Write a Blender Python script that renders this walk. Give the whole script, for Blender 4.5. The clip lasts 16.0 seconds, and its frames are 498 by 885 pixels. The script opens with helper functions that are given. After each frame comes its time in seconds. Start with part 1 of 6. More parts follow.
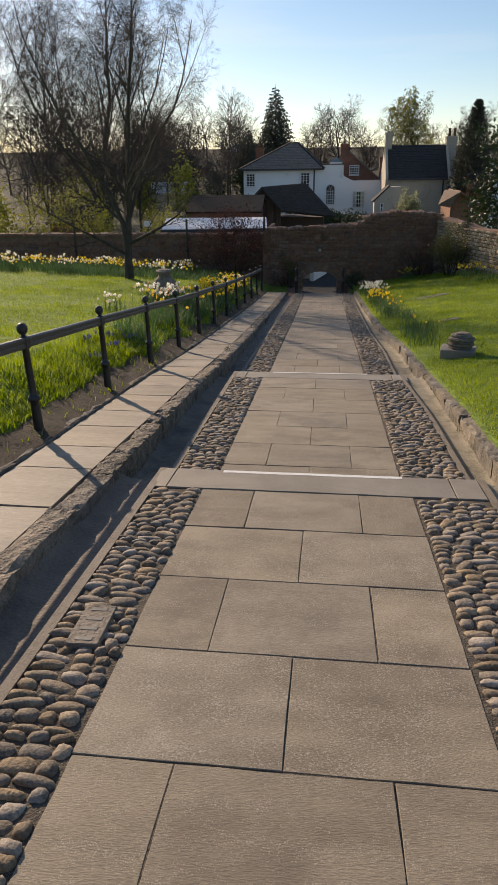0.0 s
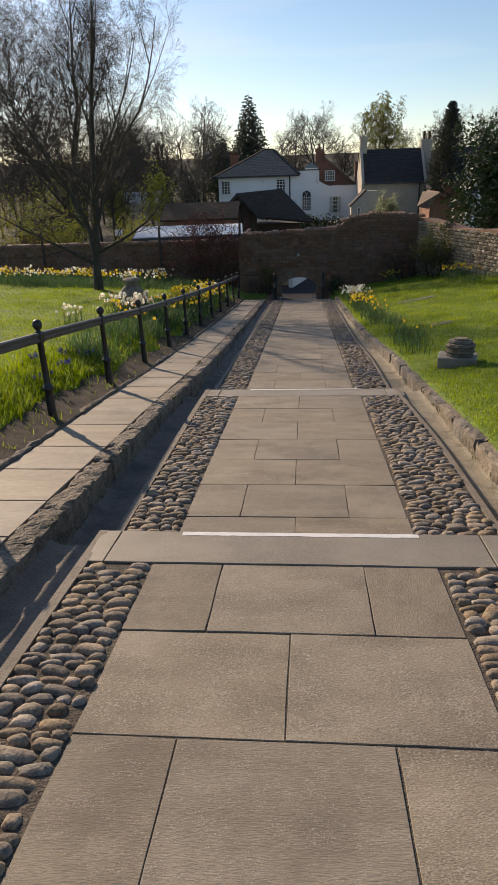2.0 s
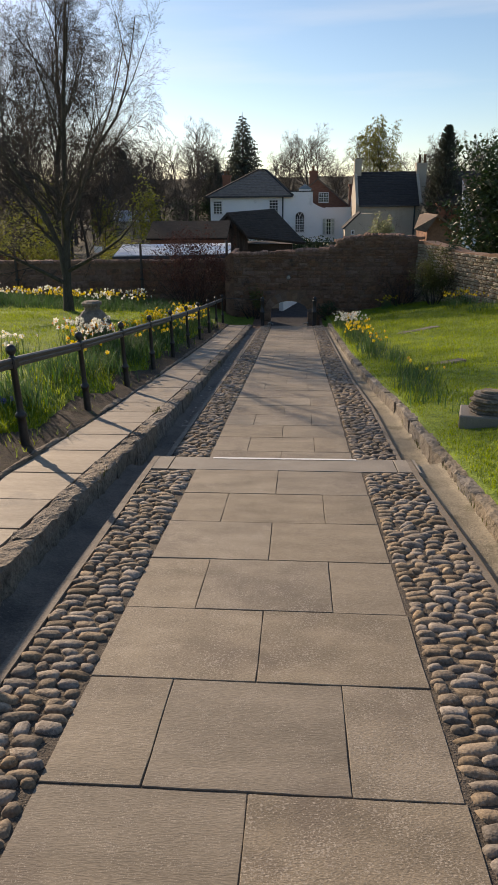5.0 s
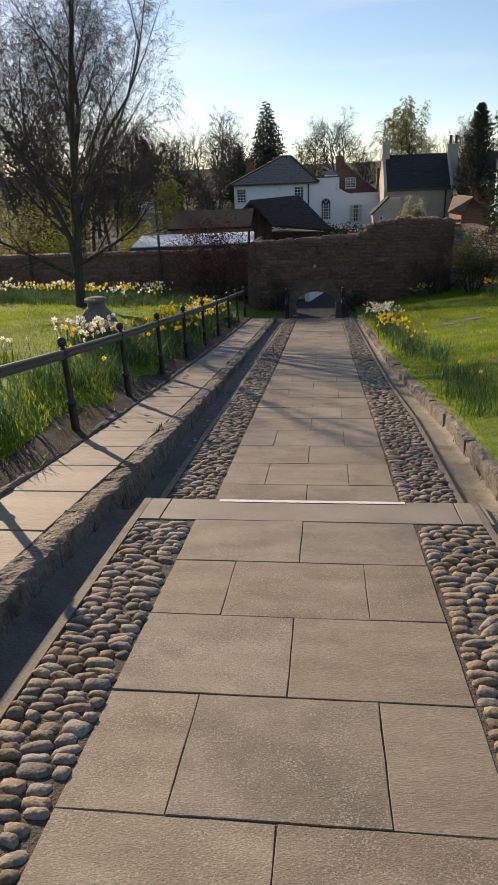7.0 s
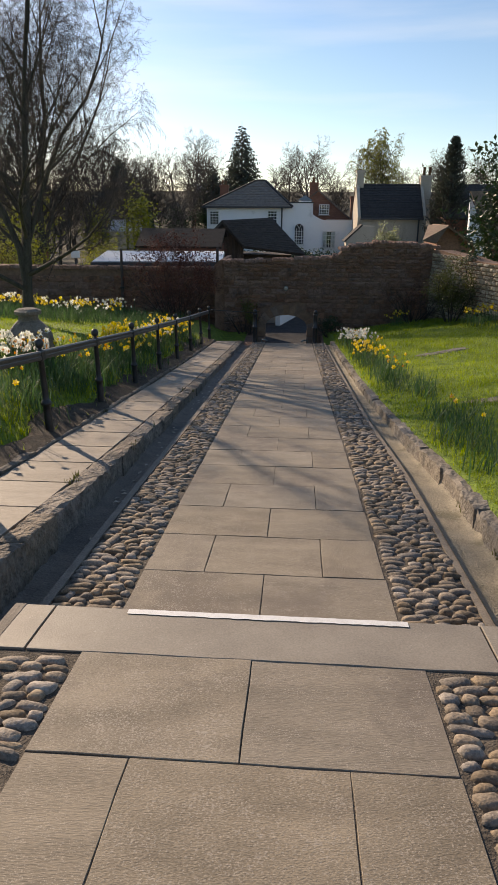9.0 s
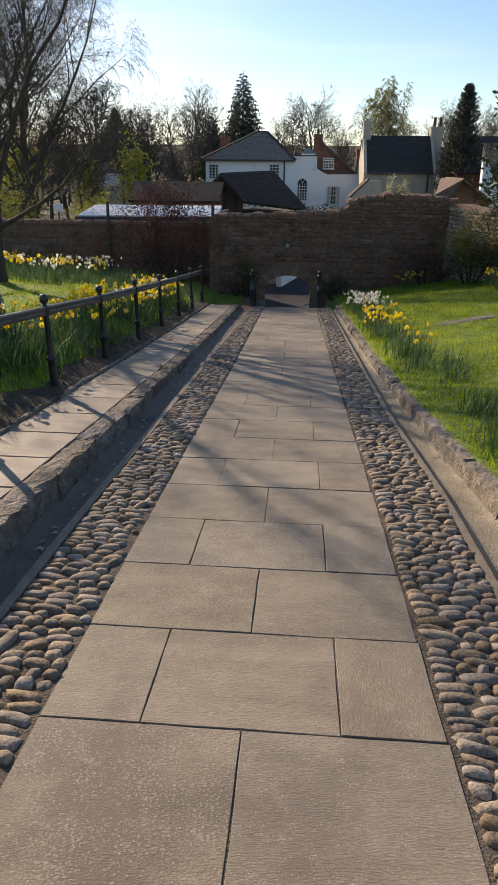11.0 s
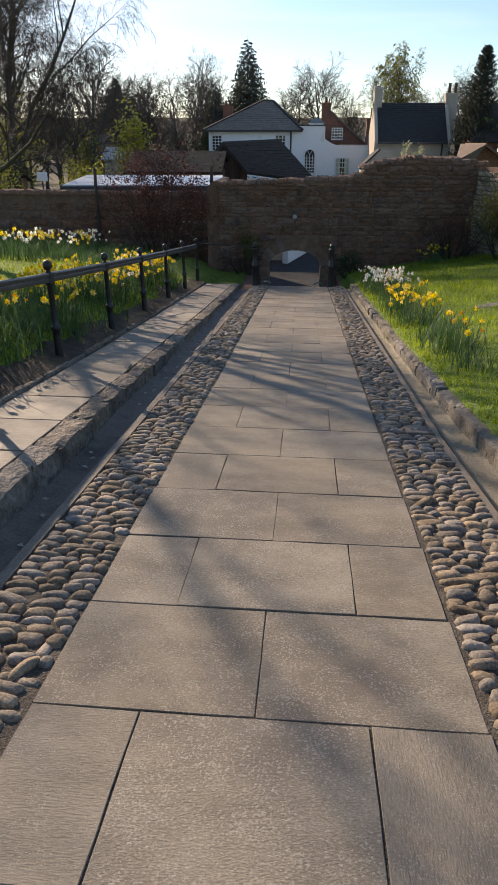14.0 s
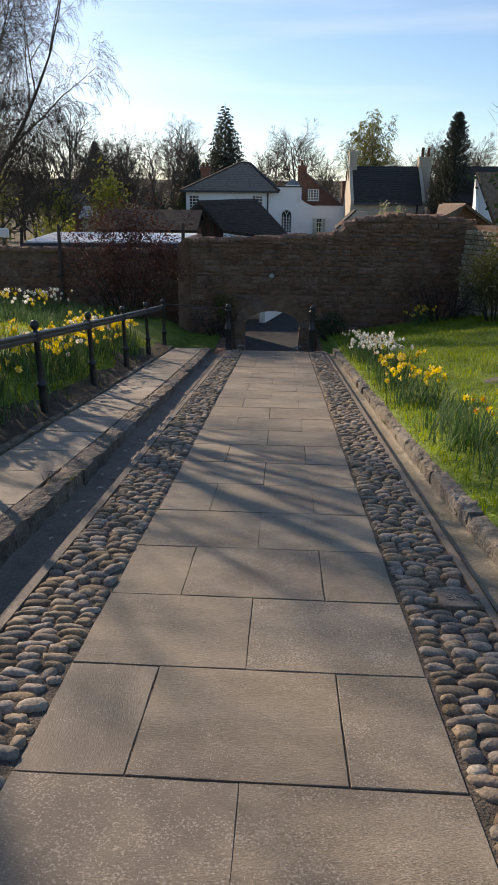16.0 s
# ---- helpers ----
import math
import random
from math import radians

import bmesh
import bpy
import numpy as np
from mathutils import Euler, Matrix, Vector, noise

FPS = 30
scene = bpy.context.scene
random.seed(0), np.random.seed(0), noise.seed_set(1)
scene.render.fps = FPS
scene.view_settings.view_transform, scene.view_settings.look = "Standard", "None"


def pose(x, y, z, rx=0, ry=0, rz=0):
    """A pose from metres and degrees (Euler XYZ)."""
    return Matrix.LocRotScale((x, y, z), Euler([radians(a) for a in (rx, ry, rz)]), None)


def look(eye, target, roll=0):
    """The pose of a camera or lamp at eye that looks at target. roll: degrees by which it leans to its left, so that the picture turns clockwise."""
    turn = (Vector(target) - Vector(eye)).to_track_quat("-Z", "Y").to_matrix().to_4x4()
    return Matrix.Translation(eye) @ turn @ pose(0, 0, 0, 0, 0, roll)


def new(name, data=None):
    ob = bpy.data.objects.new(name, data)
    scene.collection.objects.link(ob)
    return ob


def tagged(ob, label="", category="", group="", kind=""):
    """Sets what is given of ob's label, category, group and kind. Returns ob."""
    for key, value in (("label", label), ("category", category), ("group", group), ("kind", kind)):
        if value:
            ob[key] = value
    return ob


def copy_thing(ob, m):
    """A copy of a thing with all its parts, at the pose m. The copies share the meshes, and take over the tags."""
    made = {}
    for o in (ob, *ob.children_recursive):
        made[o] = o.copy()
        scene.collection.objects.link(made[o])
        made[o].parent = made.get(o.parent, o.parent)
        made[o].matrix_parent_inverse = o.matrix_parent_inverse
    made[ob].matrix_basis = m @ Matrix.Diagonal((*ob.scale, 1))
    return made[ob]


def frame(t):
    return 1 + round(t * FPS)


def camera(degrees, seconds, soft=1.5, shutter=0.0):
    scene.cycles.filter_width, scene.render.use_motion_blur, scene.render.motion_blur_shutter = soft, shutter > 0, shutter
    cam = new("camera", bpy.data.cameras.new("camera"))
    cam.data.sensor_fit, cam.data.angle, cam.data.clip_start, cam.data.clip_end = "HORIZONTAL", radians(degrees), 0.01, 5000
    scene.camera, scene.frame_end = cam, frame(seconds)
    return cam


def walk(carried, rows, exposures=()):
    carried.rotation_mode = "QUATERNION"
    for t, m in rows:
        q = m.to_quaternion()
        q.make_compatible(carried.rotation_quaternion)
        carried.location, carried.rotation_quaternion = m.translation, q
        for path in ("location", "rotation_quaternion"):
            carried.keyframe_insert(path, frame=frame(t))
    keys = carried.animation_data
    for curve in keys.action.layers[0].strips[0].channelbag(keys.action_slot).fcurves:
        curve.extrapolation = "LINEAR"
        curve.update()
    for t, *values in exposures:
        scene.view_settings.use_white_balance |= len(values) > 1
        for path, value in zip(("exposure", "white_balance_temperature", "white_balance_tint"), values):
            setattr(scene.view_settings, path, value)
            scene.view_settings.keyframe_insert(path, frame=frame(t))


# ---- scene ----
cam = camera(41.4, 16.0, soft=0.7)
METRES, EYE, TILT, LEAN, TURN, ASIDE = 11.5, 1.5, -7.0, 1.3, 6.1, 0.1
ROWS = [
    (0.0, 0.0, 0.0, 0.0, 0.39, -15.99, -1.38),
    (0.5, 0.0014, 0.0316, 0.0018, -0.38, -15.46, -0.36),
    (1.0, 0.0073, 0.0555, 0.0023, -0.3, -16.3, -2.1),
    (1.5, 0.0073, 0.0795, -0.0076, -0.7, -14.79, -1.62),
    (2.0, 0.0089, 0.1009, -0.0076, -1.41, -15.25, 0.04),
    (2.5, 0.014, 0.1279, -0.006, -0.52, -14.78, -1.34),
    (3.0, 0.0147, 0.1591, -0.0069, -1.57, -13.34, -0.34),
    (3.5, 0.0205, 0.1889, -0.0063, -2.26, -12.45, -0.95),
    (6.0, 0.0421, 0.3426, -0.0012, -0.87, -14.22, -1.47),
    (6.5, 0.0451, 0.3729, -0.0007, 0.21, -14.09, -1.37),
    (7.0, 0.0461, 0.3968, -0.0015, 0.24, -14.41, 0.09),
    (7.5, 0.0524, 0.4226, -0.0091, -0.07, -16.35, -1.15),
    (8.0, 0.0528, 0.4584, -0.0115, -0.25, -14.01, -0.84),
    (8.5, 0.0573, 0.4947, -0.0131, -1.65, -12.8, -1.19),
    (9.0, 0.0612, 0.5311, -0.0112, -2.1, -12.4, -2.11),
    (11.5, 0.0789, 0.7065, -0.0118, -1.96, -16.28, -2.34),
    (12.0, 0.0805, 0.7378, -0.0101, -2.31, -16.43, -0.91),
    (12.5, 0.0855, 0.7631, -0.0092, -1.18, -17.25, -1.94),
    (13.0, 0.0843, 0.7885, -0.01, -1.01, -17.22, -0.47),
    (13.5, 0.0875, 0.814, -0.0187, -0.99, -16.95, -1.71),
    (14.0, 0.0904, 0.8421, -0.0222, -1.45, -17.58, -2.02),
    (14.5, 0.0916, 0.877, -0.02, -2.55, -15.66, -1.12),
    (15.0, 0.0959, 0.9131, -0.0168, -2.58, -14.19, -2.68),
    (15.5, 0.0976, 0.951, -0.0167, -3.26, -13.27, -1.3),
    (16.0, 0.1052, 0.9864, -0.016, -3.24, -12.91, -2.24),
]
START = pose(ASIDE, 0, EYE, TILT, LEAN, 0) @ pose(0, 0, 0, 0, 0, TURN)
walk(cam, [(t, START @ pose(METRES * x, METRES * y, METRES * z, 90 + pitch, roll, yaw)) for t, x, y, z, yaw, pitch, roll in ROWS],
     [(t, stops, 7800 if t < 10 else 7550, 17) for t, stops in ((0.0, 0.07), (3.5, 0.10), (7.0, 0.18), (9.0, 0.26), (12.0, 0.41), (14.0, 0.45), (16.0, 0.33))])

# ---- light ----
SUN_TO = Vector((-0.586, 0.713, 0.383)).normalized()
world = bpy.data.worlds.new("world")
scene.world = world
world.use_nodes = True
wn = world.node_tree.nodes
sky = wn.new("ShaderNodeTexSky")
sky.sky_type, sky.sun_disc = "NISHITA", False
sky.sun_elevation = math.asin(SUN_TO.z)
sky.sun_rotation = math.atan2(SUN_TO.x, SUN_TO.y)
sky.air_density, sky.dust_density, sky.ozone_density = 0.9, 0.3, 3.3
hsv = wn.new("ShaderNodeHueSaturation")
hsv.inputs["Hue"].default_value, hsv.inputs["Saturation"].default_value = 0.498, 1.08
world.node_tree.links.new(sky.outputs[0], hsv.inputs["Color"])
# thin high cloud, drawn out into wisps
wc, wm, wz, wr, wx = wn.new("ShaderNodeTexCoord"), wn.new("ShaderNodeMapping"), wn.new("ShaderNodeTexNoise"), wn.new("ShaderNodeMapRange"), wn.new("ShaderNodeMix")
wm.inputs["Scale"].default_value, wm.inputs["Rotation"].default_value = (1.2, 1.2, 11.0), (0.06, 0.1, 0)
wz.inputs["Scale"].default_value, wz.inputs["Detail"].default_value = 1.6, 7
wr.inputs["From Min"].default_value, wr.inputs["From Max"].default_value, wr.inputs["To Max"].default_value = 0.52, 0.8, 0.3
wx.data_type = "RGBA"
wx.inputs["B"].default_value = (6.6, 7.0, 7.3, 1)
for a, b in ((wc.outputs["Generated"], wm.inputs["Vector"]), (wm.outputs[0], wz.inputs["Vector"]), (wz.outputs[0], wr.inputs["Value"]), (wr.outputs[0], wx.inputs["Factor"]), (hsv.outputs[0], wx.inputs["A"]), (wx.outputs["Result"], wn["Background"].inputs[0])):
    world.node_tree.links.new(a, b)
wn["Background"].inputs[1].default_value = 0.140
sun = new("sun", bpy.data.lights.new("sun", "SUN"))
sun.data.energy, sun.data.angle, sun.data.color = 5.0, radians(0.53), (1.0, 0.89, 0.74)
sun.matrix_world = look(SUN_TO * 50, (0, 0, 0))


# ---- materials ----
def material(name, dark, light, scale=6.0, rough=0.85, bump=0.3, fine=60.0, metal=0.0, vary=0.0, stain=None, stain_scale=1.2, stain_at=0.56, stretch=(1, 1, 1), bump_far=0.012, speck=None, speck_scale=60.0, speck_at=0.62):
    """Two colours mixed by coarse and fine noise, with stains, relief and a change from piece to piece."""
    m = bpy.data.materials.new(name)
    m.use_nodes = True
    n, l = m.node_tree.nodes, m.node_tree.links
    b = n["Principled BSDF"]
    co = n.new("ShaderNodeTexCoord")
    geo = n.new("ShaderNodeNewGeometry")
    mp = n.new("ShaderNodeVectorMath")
    mp.operation = "MULTIPLY"
    mp.inputs[1].default_value = stretch
    l.new(geo.outputs["Position"], mp.inputs[0])
    n1, n2 = n.new("ShaderNodeTexNoise"), n.new("ShaderNodeTexNoise")
    n1.inputs["Scale"].default_value, n1.inputs["Detail"].default_value = scale, 6
    n2.inputs["Scale"].default_value, n2.inputs["Detail"].default_value = fine, 5
    l.new(mp.outputs[0], n1.inputs["Vector"])
    l.new(mp.outputs[0], n2.inputs["Vector"])
    add = n.new("ShaderNodeMath")
    add.operation = "ADD"
    l.new(n1.outputs[0], add.inputs[0])
    l.new(n2.outputs[0], add.inputs[1])
    ramp_node = n.new("ShaderNodeMapRange")
    ramp_node.inputs["From Min"].default_value, ramp_node.inputs["From Max"].default_value = 0.72, 1.28
    l.new(add.outputs[0], ramp_node.inputs["Value"])
    mix = n.new("ShaderNodeMix")
    mix.data_type = "RGBA"
    l.new(ramp_node.outputs[0], mix.inputs["Factor"])
    mix.inputs["A"].default_value, mix.inputs["B"].default_value = (*dark, 1), (*light, 1)
    out = mix.outputs["Result"]
    if stain:
        n3 = n.new("ShaderNodeTexNoise")
        n3.inputs["Scale"].default_value, n3.inputs["Detail"].default_value, n3.inputs["Roughness"].default_value = stain_scale, 9, 0.65
        l.new(geo.outputs["Position"], n3.inputs["Vector"])
        r3 = n.new("ShaderNodeMapRange")
        r3.inputs["From Min"].default_value, r3.inputs["From Max"].default_value, r3.inputs["To Max"].default_value = stain_at, stain_at + 0.12, 0.8
        l.new(n3.outputs[0], r3.inputs["Value"])
        mx = n.new("ShaderNodeMix")
        mx.data_type = "RGBA"
        l.new(r3.outputs[0], mx.inputs["Factor"])
        l.new(out, mx.inputs["A"])
        mx.inputs["B"].default_value = (*stain, 1)
        out = mx.outputs["Result"]
    if speck:
        n4 = n.new("ShaderNodeTexNoise")
        n4.inputs["Scale"].default_value, n4.inputs["Detail"].default_value, n4.inputs["Roughness"].default_value = speck_scale, 3, 0.6
        l.new(geo.outputs["Position"], n4.inputs["Vector"])
        n5, cl = n.new("ShaderNodeTexNoise"), n.new("ShaderNodeMath")
        n5.inputs["Scale"].default_value, n5.inputs["Detail"].default_value = speck_scale * 0.07, 4
        cl.operation = "MULTIPLY_ADD"
        cl.inputs[1].default_value = 0.3
        l.new(geo.outputs["Position"], n5.inputs["Vector"])
        l.new(n5.outputs[0], cl.inputs[0])
        dn = n.new("ShaderNodeMath")
        dn.operation = "SUBTRACT"
        dn.inputs[1].default_value = 0.15
        l.new(n4.outputs[0], cl.inputs[2])
        l.new(cl.outputs[0], dn.inputs[0])
        r4 = n.new("ShaderNodeMapRange")
        r4.inputs["From Min"].default_value, r4.inputs["From Max"].default_value, r4.inputs["To Max"].default_value = speck_at, speck_at + 0.06, 0.7
        l.new(dn.outputs[0], r4.inputs["Value"])
        mz = n.new("ShaderNodeMix")
        mz.data_type = "RGBA"
        l.new(r4.outputs[0], mz.inputs["Factor"])
        l.new(out, mz.inputs["A"])
        mz.inputs["B"].default_value = (*speck, 1)
        out = mz.outputs["Result"]
    if vary:
        oi, ri = n.new("ShaderNodeObjectInfo"), n.new("ShaderNodeMath")
        ri.operation = "ADD"
        l.new(oi.outputs["Random"], ri.inputs[0])
        l.new(geo.outputs["Random Per Island"], ri.inputs[1])
        fr = n.new("ShaderNodeMath")
        fr.operation = "FRACT"
        l.new(ri.outputs[0], fr.inputs[0])
        vr = n.new("ShaderNodeMapRange")
        vr.inputs["To Min"].default_value, vr.inputs["To Max"].default_value = 1 - vary, 1 + vary
        l.new(fr.outputs[0], vr.inputs["Value"])
        hs = n.new("ShaderNodeHueSaturation")
        l.new(vr.outputs[0], hs.inputs["Value"])
        f2 = n.new("ShaderNodeMapRange")
        f2.inputs["To Min"].default_value, f2.inputs["To Max"].default_value = 1 + vary, 1 - vary
        mu = n.new("ShaderNodeMath")
        mu.operation = "MULTIPLY"
        mu.inputs[1].default_value = 7.31
        l.new(fr.outputs[0], mu.inputs[0])
        fr2 = n.new("ShaderNodeMath")
        fr2.operation = "FRACT"
        l.new(mu.outputs[0], fr2.inputs[0])
        l.new(fr2.outputs[0], f2.inputs["Value"])
        l.new(f2.outputs[0], hs.inputs["Saturation"])
        l.new(out, hs.inputs["Color"])
        out = hs.outputs["Color"]
    l.new(out, b.inputs["Base Color"])
    b.inputs["Roughness"].default_value, b.inputs["Metallic"].default_value = rough, metal
    if bump:
        bp = n.new("ShaderNodeBump")
        bp.inputs["Strength"].default_value, bp.inputs["Distance"].default_value = bump, bump_far
        l.new(add.outputs[0], bp.inputs["Height"])
        l.new(bp.outputs[0], b.inputs["Normal"])
    return m


def leafy(name, dark, light, through_light=0.4, rough=0.5):
    """Leaves, blades and petals: thin, part of the light comes through."""
    m = material(name, dark, light, 1.7, rough, 0, 40, vary=0.25)
    n, l = m.node_tree.nodes, m.node_tree.links
    b, o = n["Principled BSDF"], n["Material Output"]
    t, mx = n.new("ShaderNodeBsdfTranslucent"), n.new("ShaderNodeMixShader")
    l.new(b.inputs["Base Color"].links[0].from_socket, t.inputs["Color"])
    mx.inputs[0].default_value = through_light
    l.new(b.outputs[0], mx.inputs[1])
    l.new(t.outputs[0], mx.inputs[2])
    l.new(mx.outputs[0], o.inputs["Surface"])
    return m


SLAB = dict(rough=0.78, vary=0.075, stain=(0.145, 0.115, 0.088), stain_scale=1.5, stain_at=0.51, speck=(0.37, 0.32, 0.26))
M_SLAB = material("sandstone_slab", (0.143, 0.116, 0.083), (0.312, 0.258, 0.188), 5, bump=0.55, fine=210, stretch=(0.5, 1, 1), bump_far=0.005, speck_scale=130, speck_at=0.56, **SLAB)
M_SLAB_X = material("cross_tooled_slab", (0.160, 0.131, 0.095), (0.282, 0.234, 0.172), 6, bump=0.5, fine=200, stretch=(0.26, 1, 1), bump_far=0.005, speck_scale=190, speck_at=0.585, **SLAB)
M_SLAB_Y = material("long_tooled_slab", (0.160, 0.131, 0.095), (0.282, 0.234, 0.172), 6, bump=0.5, fine=200, stretch=(1, 0.26, 1), bump_far=0.005, speck_scale=190, speck_at=0.585, **SLAB)
M_STEP = material("step_stone", (0.19, 0.16, 0.122), (0.31, 0.265, 0.207), 3, 0.6, 0.3, 120, vary=0.06, bump_far=0.004, stain=(0.2, 0.165, 0.13), stain_at=0.55, speck=(0.4, 0.35, 0.29), speck_scale=90, speck_at=0.66)
M_FOOT = material("footpath_stone", (0.195, 0.158, 0.118), (0.315, 0.264, 0.203), 6, 0.7, 0.7, 120, stretch=(0.14, 1, 1), vary=0.12, speck=(0.36, 0.31, 0.24), speck_at=0.65, stain=(0.15, 0.13, 0.11), stain_at=0.57, bump_far=0.006)
M_PAINT = material("worn_white_paint", (0.6, 0.59, 0.56), (0.82, 0.81, 0.79), 14, 0.6, 0.3, 200, stain=(0.3, 0.27, 0.23), stain_scale=14, stain_at=0.6, bump_far=0.003)
M_COBBLE = material("river_cobble", (0.12, 0.094, 0.069), (0.345, 0.273, 0.20), 14, 0.85, 0.45, 90, vary=0.36, speck=(0.34, 0.29, 0.23), speck_scale=120, speck_at=0.62, bump_far=0.012)
M_MORTAR = material("earth_mortar", (0.05, 0.04, 0.03), (0.13, 0.105, 0.08), 14, 0.95, 1.0, 110, speck=(0.24, 0.2, 0.15), speck_scale=150, speck_at=0.6)
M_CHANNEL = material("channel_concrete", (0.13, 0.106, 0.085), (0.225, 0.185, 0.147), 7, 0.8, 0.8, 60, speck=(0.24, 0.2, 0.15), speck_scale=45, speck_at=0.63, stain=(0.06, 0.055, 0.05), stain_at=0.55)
M_CHANNEL_R = material("channel_buff", (0.19, 0.163, 0.115), (0.33, 0.282, 0.205), 5, 0.85, 0.9, 70, stain=(0.12, 0.105, 0.065), stain_scale=3.0, stain_at=0.52, speck=(0.34, 0.30, 0.22), speck_scale=50, speck_at=0.6)
M_KERB = material("kerb_stone", (0.13, 0.106, 0.08), (0.28, 0.235, 0.18), 9, 0.85, 1.0, 48, vary=0.25, bump_far=0.02, stain=(0.07, 0.065, 0.055), stain_scale=4, stain_at=0.56)
# the kerb stone in slightly darker tones, with near-black stains
M_KERB_L = material("damp_kerb_stone", (0.11, 0.088, 0.068), (0.27, 0.222, 0.172), 11, 0.85, 1.0, 40, vary=0.25, bump_far=0.03, stain=(0.03, 0.028, 0.022), stain_scale=5, stain_at=0.55)
M_OLDROOF = material("mossy_dark_roof", (0.016, 0.012, 0.010), (0.034, 0.026, 0.021), 3, 0.95, 0.5, 14, bump_far=0.05)
M_IRON = material("black_iron", (0.012, 0.012, 0.013), (0.03, 0.029, 0.028), 20, 0.42, 0.15, 150, metal=0.0)
M_RAIL = material("rail_paint", (0.035, 0.03, 0.026), (0.085, 0.075, 0.065), 8, 0.42, 0.2, 120, stretch=(4, 0.3, 4))
M_SOIL = material("bare_soil", (0.026, 0.018, 0.012), (0.085, 0.06, 0.038), 9, 0.95, 0.9, 60, stain=(0.06, 0.07, 0.02), stain_scale=3, stain_at=0.57, bump_far=0.03)
M_GRASS = material("lawn", (0.055, 0.10, 0.007), (0.21, 0.30, 0.024), 7, 0.9, 0.9, 45, stain=(0.10, 0.13, 0.02), stain_scale=1.1, stain_at=0.60, bump_far=0.04)
M_BLADE = leafy("grass_blade", (0.115, 0.19, 0.008), (0.37, 0.45, 0.03), 0.6)
M_LEAF = leafy("daffodil_leaf", (0.05, 0.11, 0.035), (0.105, 0.19, 0.065), 0.4, 0.6)
M_YELLOW = leafy("yellow_petal", (0.75, 0.52, 0.02), (0.86, 0.68, 0.05), 0.45)
M_CREAM = leafy("white_petal", (0.78, 0.77, 0.66), (0.88, 0.87, 0.8), 0.45)
M_ORANGE = leafy("orange_trumpet", (0.75, 0.26, 0.01), (0.85, 0.42, 0.02), 0.4)
M_BLUE = leafy("blue_floret", (0.06, 0.06, 0.35), (0.12, 0.10, 0.5), 0.3)
M_BARK = material("grey_bark", (0.035, 0.028, 0.022), (0.09, 0.075, 0.058), 9, 0.9, 0.9, 60, stretch=(1, 1, 0.25), bump_far=0.03)
M_TWIG = material("twig", (0.024, 0.017, 0.014), (0.055, 0.04, 0.032), 5, 0.8, 0, 30)
# paler than the near twigs: distance haze is mixed into the colour
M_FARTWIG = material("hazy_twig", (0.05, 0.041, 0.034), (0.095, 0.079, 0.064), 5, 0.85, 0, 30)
M_EDGE = material("edging_stone", (0.13, 0.105, 0.08), (0.24, 0.20, 0.155), 8, 0.8, 0.4, 90)
M_CATKIN = leafy("catkin_twig", (0.22, 0.18, 0.07), (0.36, 0.31, 0.13), 0.4)
M_BUD = leafy("spring_leaf", (0.18, 0.20, 0.03), (0.34, 0.35, 0.07), 0.55)
M_EVER = leafy("evergreen_leaf", (0.014, 0.034, 0.01), (0.045, 0.075, 0.02), 0.15, 0.5)
# spray colour lightened to carry the haze over the far conifers
M_NEEDLE = leafy("conifer_spray", (0.04, 0.048, 0.034), (0.085, 0.092, 0.064), 0.2, 0.8)
M_RED = leafy("red_brown_leaf", (0.07, 0.026, 0.019), (0.15, 0.058, 0.042), 0.3, 0.65)
M_OLIVE = leafy("olive_leaf", (0.06, 0.07, 0.015), (0.15, 0.15, 0.035), 0.35, 0.5)
# gate wall and arch stone: a reddish flare veil is put into these colours
M_WALLSTONE = material("garden_wall_stone", (0.165, 0.087, 0.058), (0.32, 0.178, 0.116), 7, 0.92, 1.0, 40, vary=0.14, bump_far=0.03, stain=(0.055, 0.042, 0.034), stain_scale=2, stain_at=0.55)
M_ARCH = material("arch_stone", (0.17, 0.097, 0.062), (0.31, 0.19, 0.122), 6, 0.9, 0.7, 50, vary=0.15)
M_RUBBLE = material("pale_rubble", (0.30, 0.245, 0.175), (0.52, 0.44, 0.33), 6, 0.92, 0.8, 50, vary=0.2, stain=(0.10, 0.09, 0.06), stain_scale=1.5, stain_at=0.56)
M_JOINT = material("wall_joint", (0.15, 0.085, 0.055), (0.28, 0.165, 0.105), 8, 0.95, 0.6, 60)
M_RENDER = material("white_render", (0.86, 0.86, 0.86), (0.91, 0.91, 0.90), 0.8, 0.8, 0.1, 20, stain=(0.66, 0.66, 0.64), stain_scale=0.6, stain_at=0.58)
M_CREAMWALL = material("cream_render", (0.42, 0.36, 0.28), (0.52, 0.45, 0.36), 0.8, 0.85, 0.1, 20, stain=(0.36, 0.30, 0.24), stain_scale=0.5, stain_at=0.56)
M_SLATE = material("slate", (0.03, 0.027, 0.027), (0.062, 0.056, 0.053), 3, 0.95, 0.5, 14, stretch=(1, 1, 3), bump_far=0.05)
# brown weathered slate, with the roof's sheen put into a lighter colour
M_HIPSLATE = material("weathered_slate", (0.14, 0.11, 0.09), (0.28, 0.225, 0.18), 3, 0.92, 0.5, 14, stretch=(1, 1, 3), bump_far=0.05)
M_TILE = material("clay_tile", (0.11, 0.074, 0.052), (0.21, 0.142, 0.098), 3, 0.85, 0.5, 10, vary=0.25, stain=(0.28, 0.24, 0.12), stain_scale=2, stain_at=0.6, bump_far=0.05)
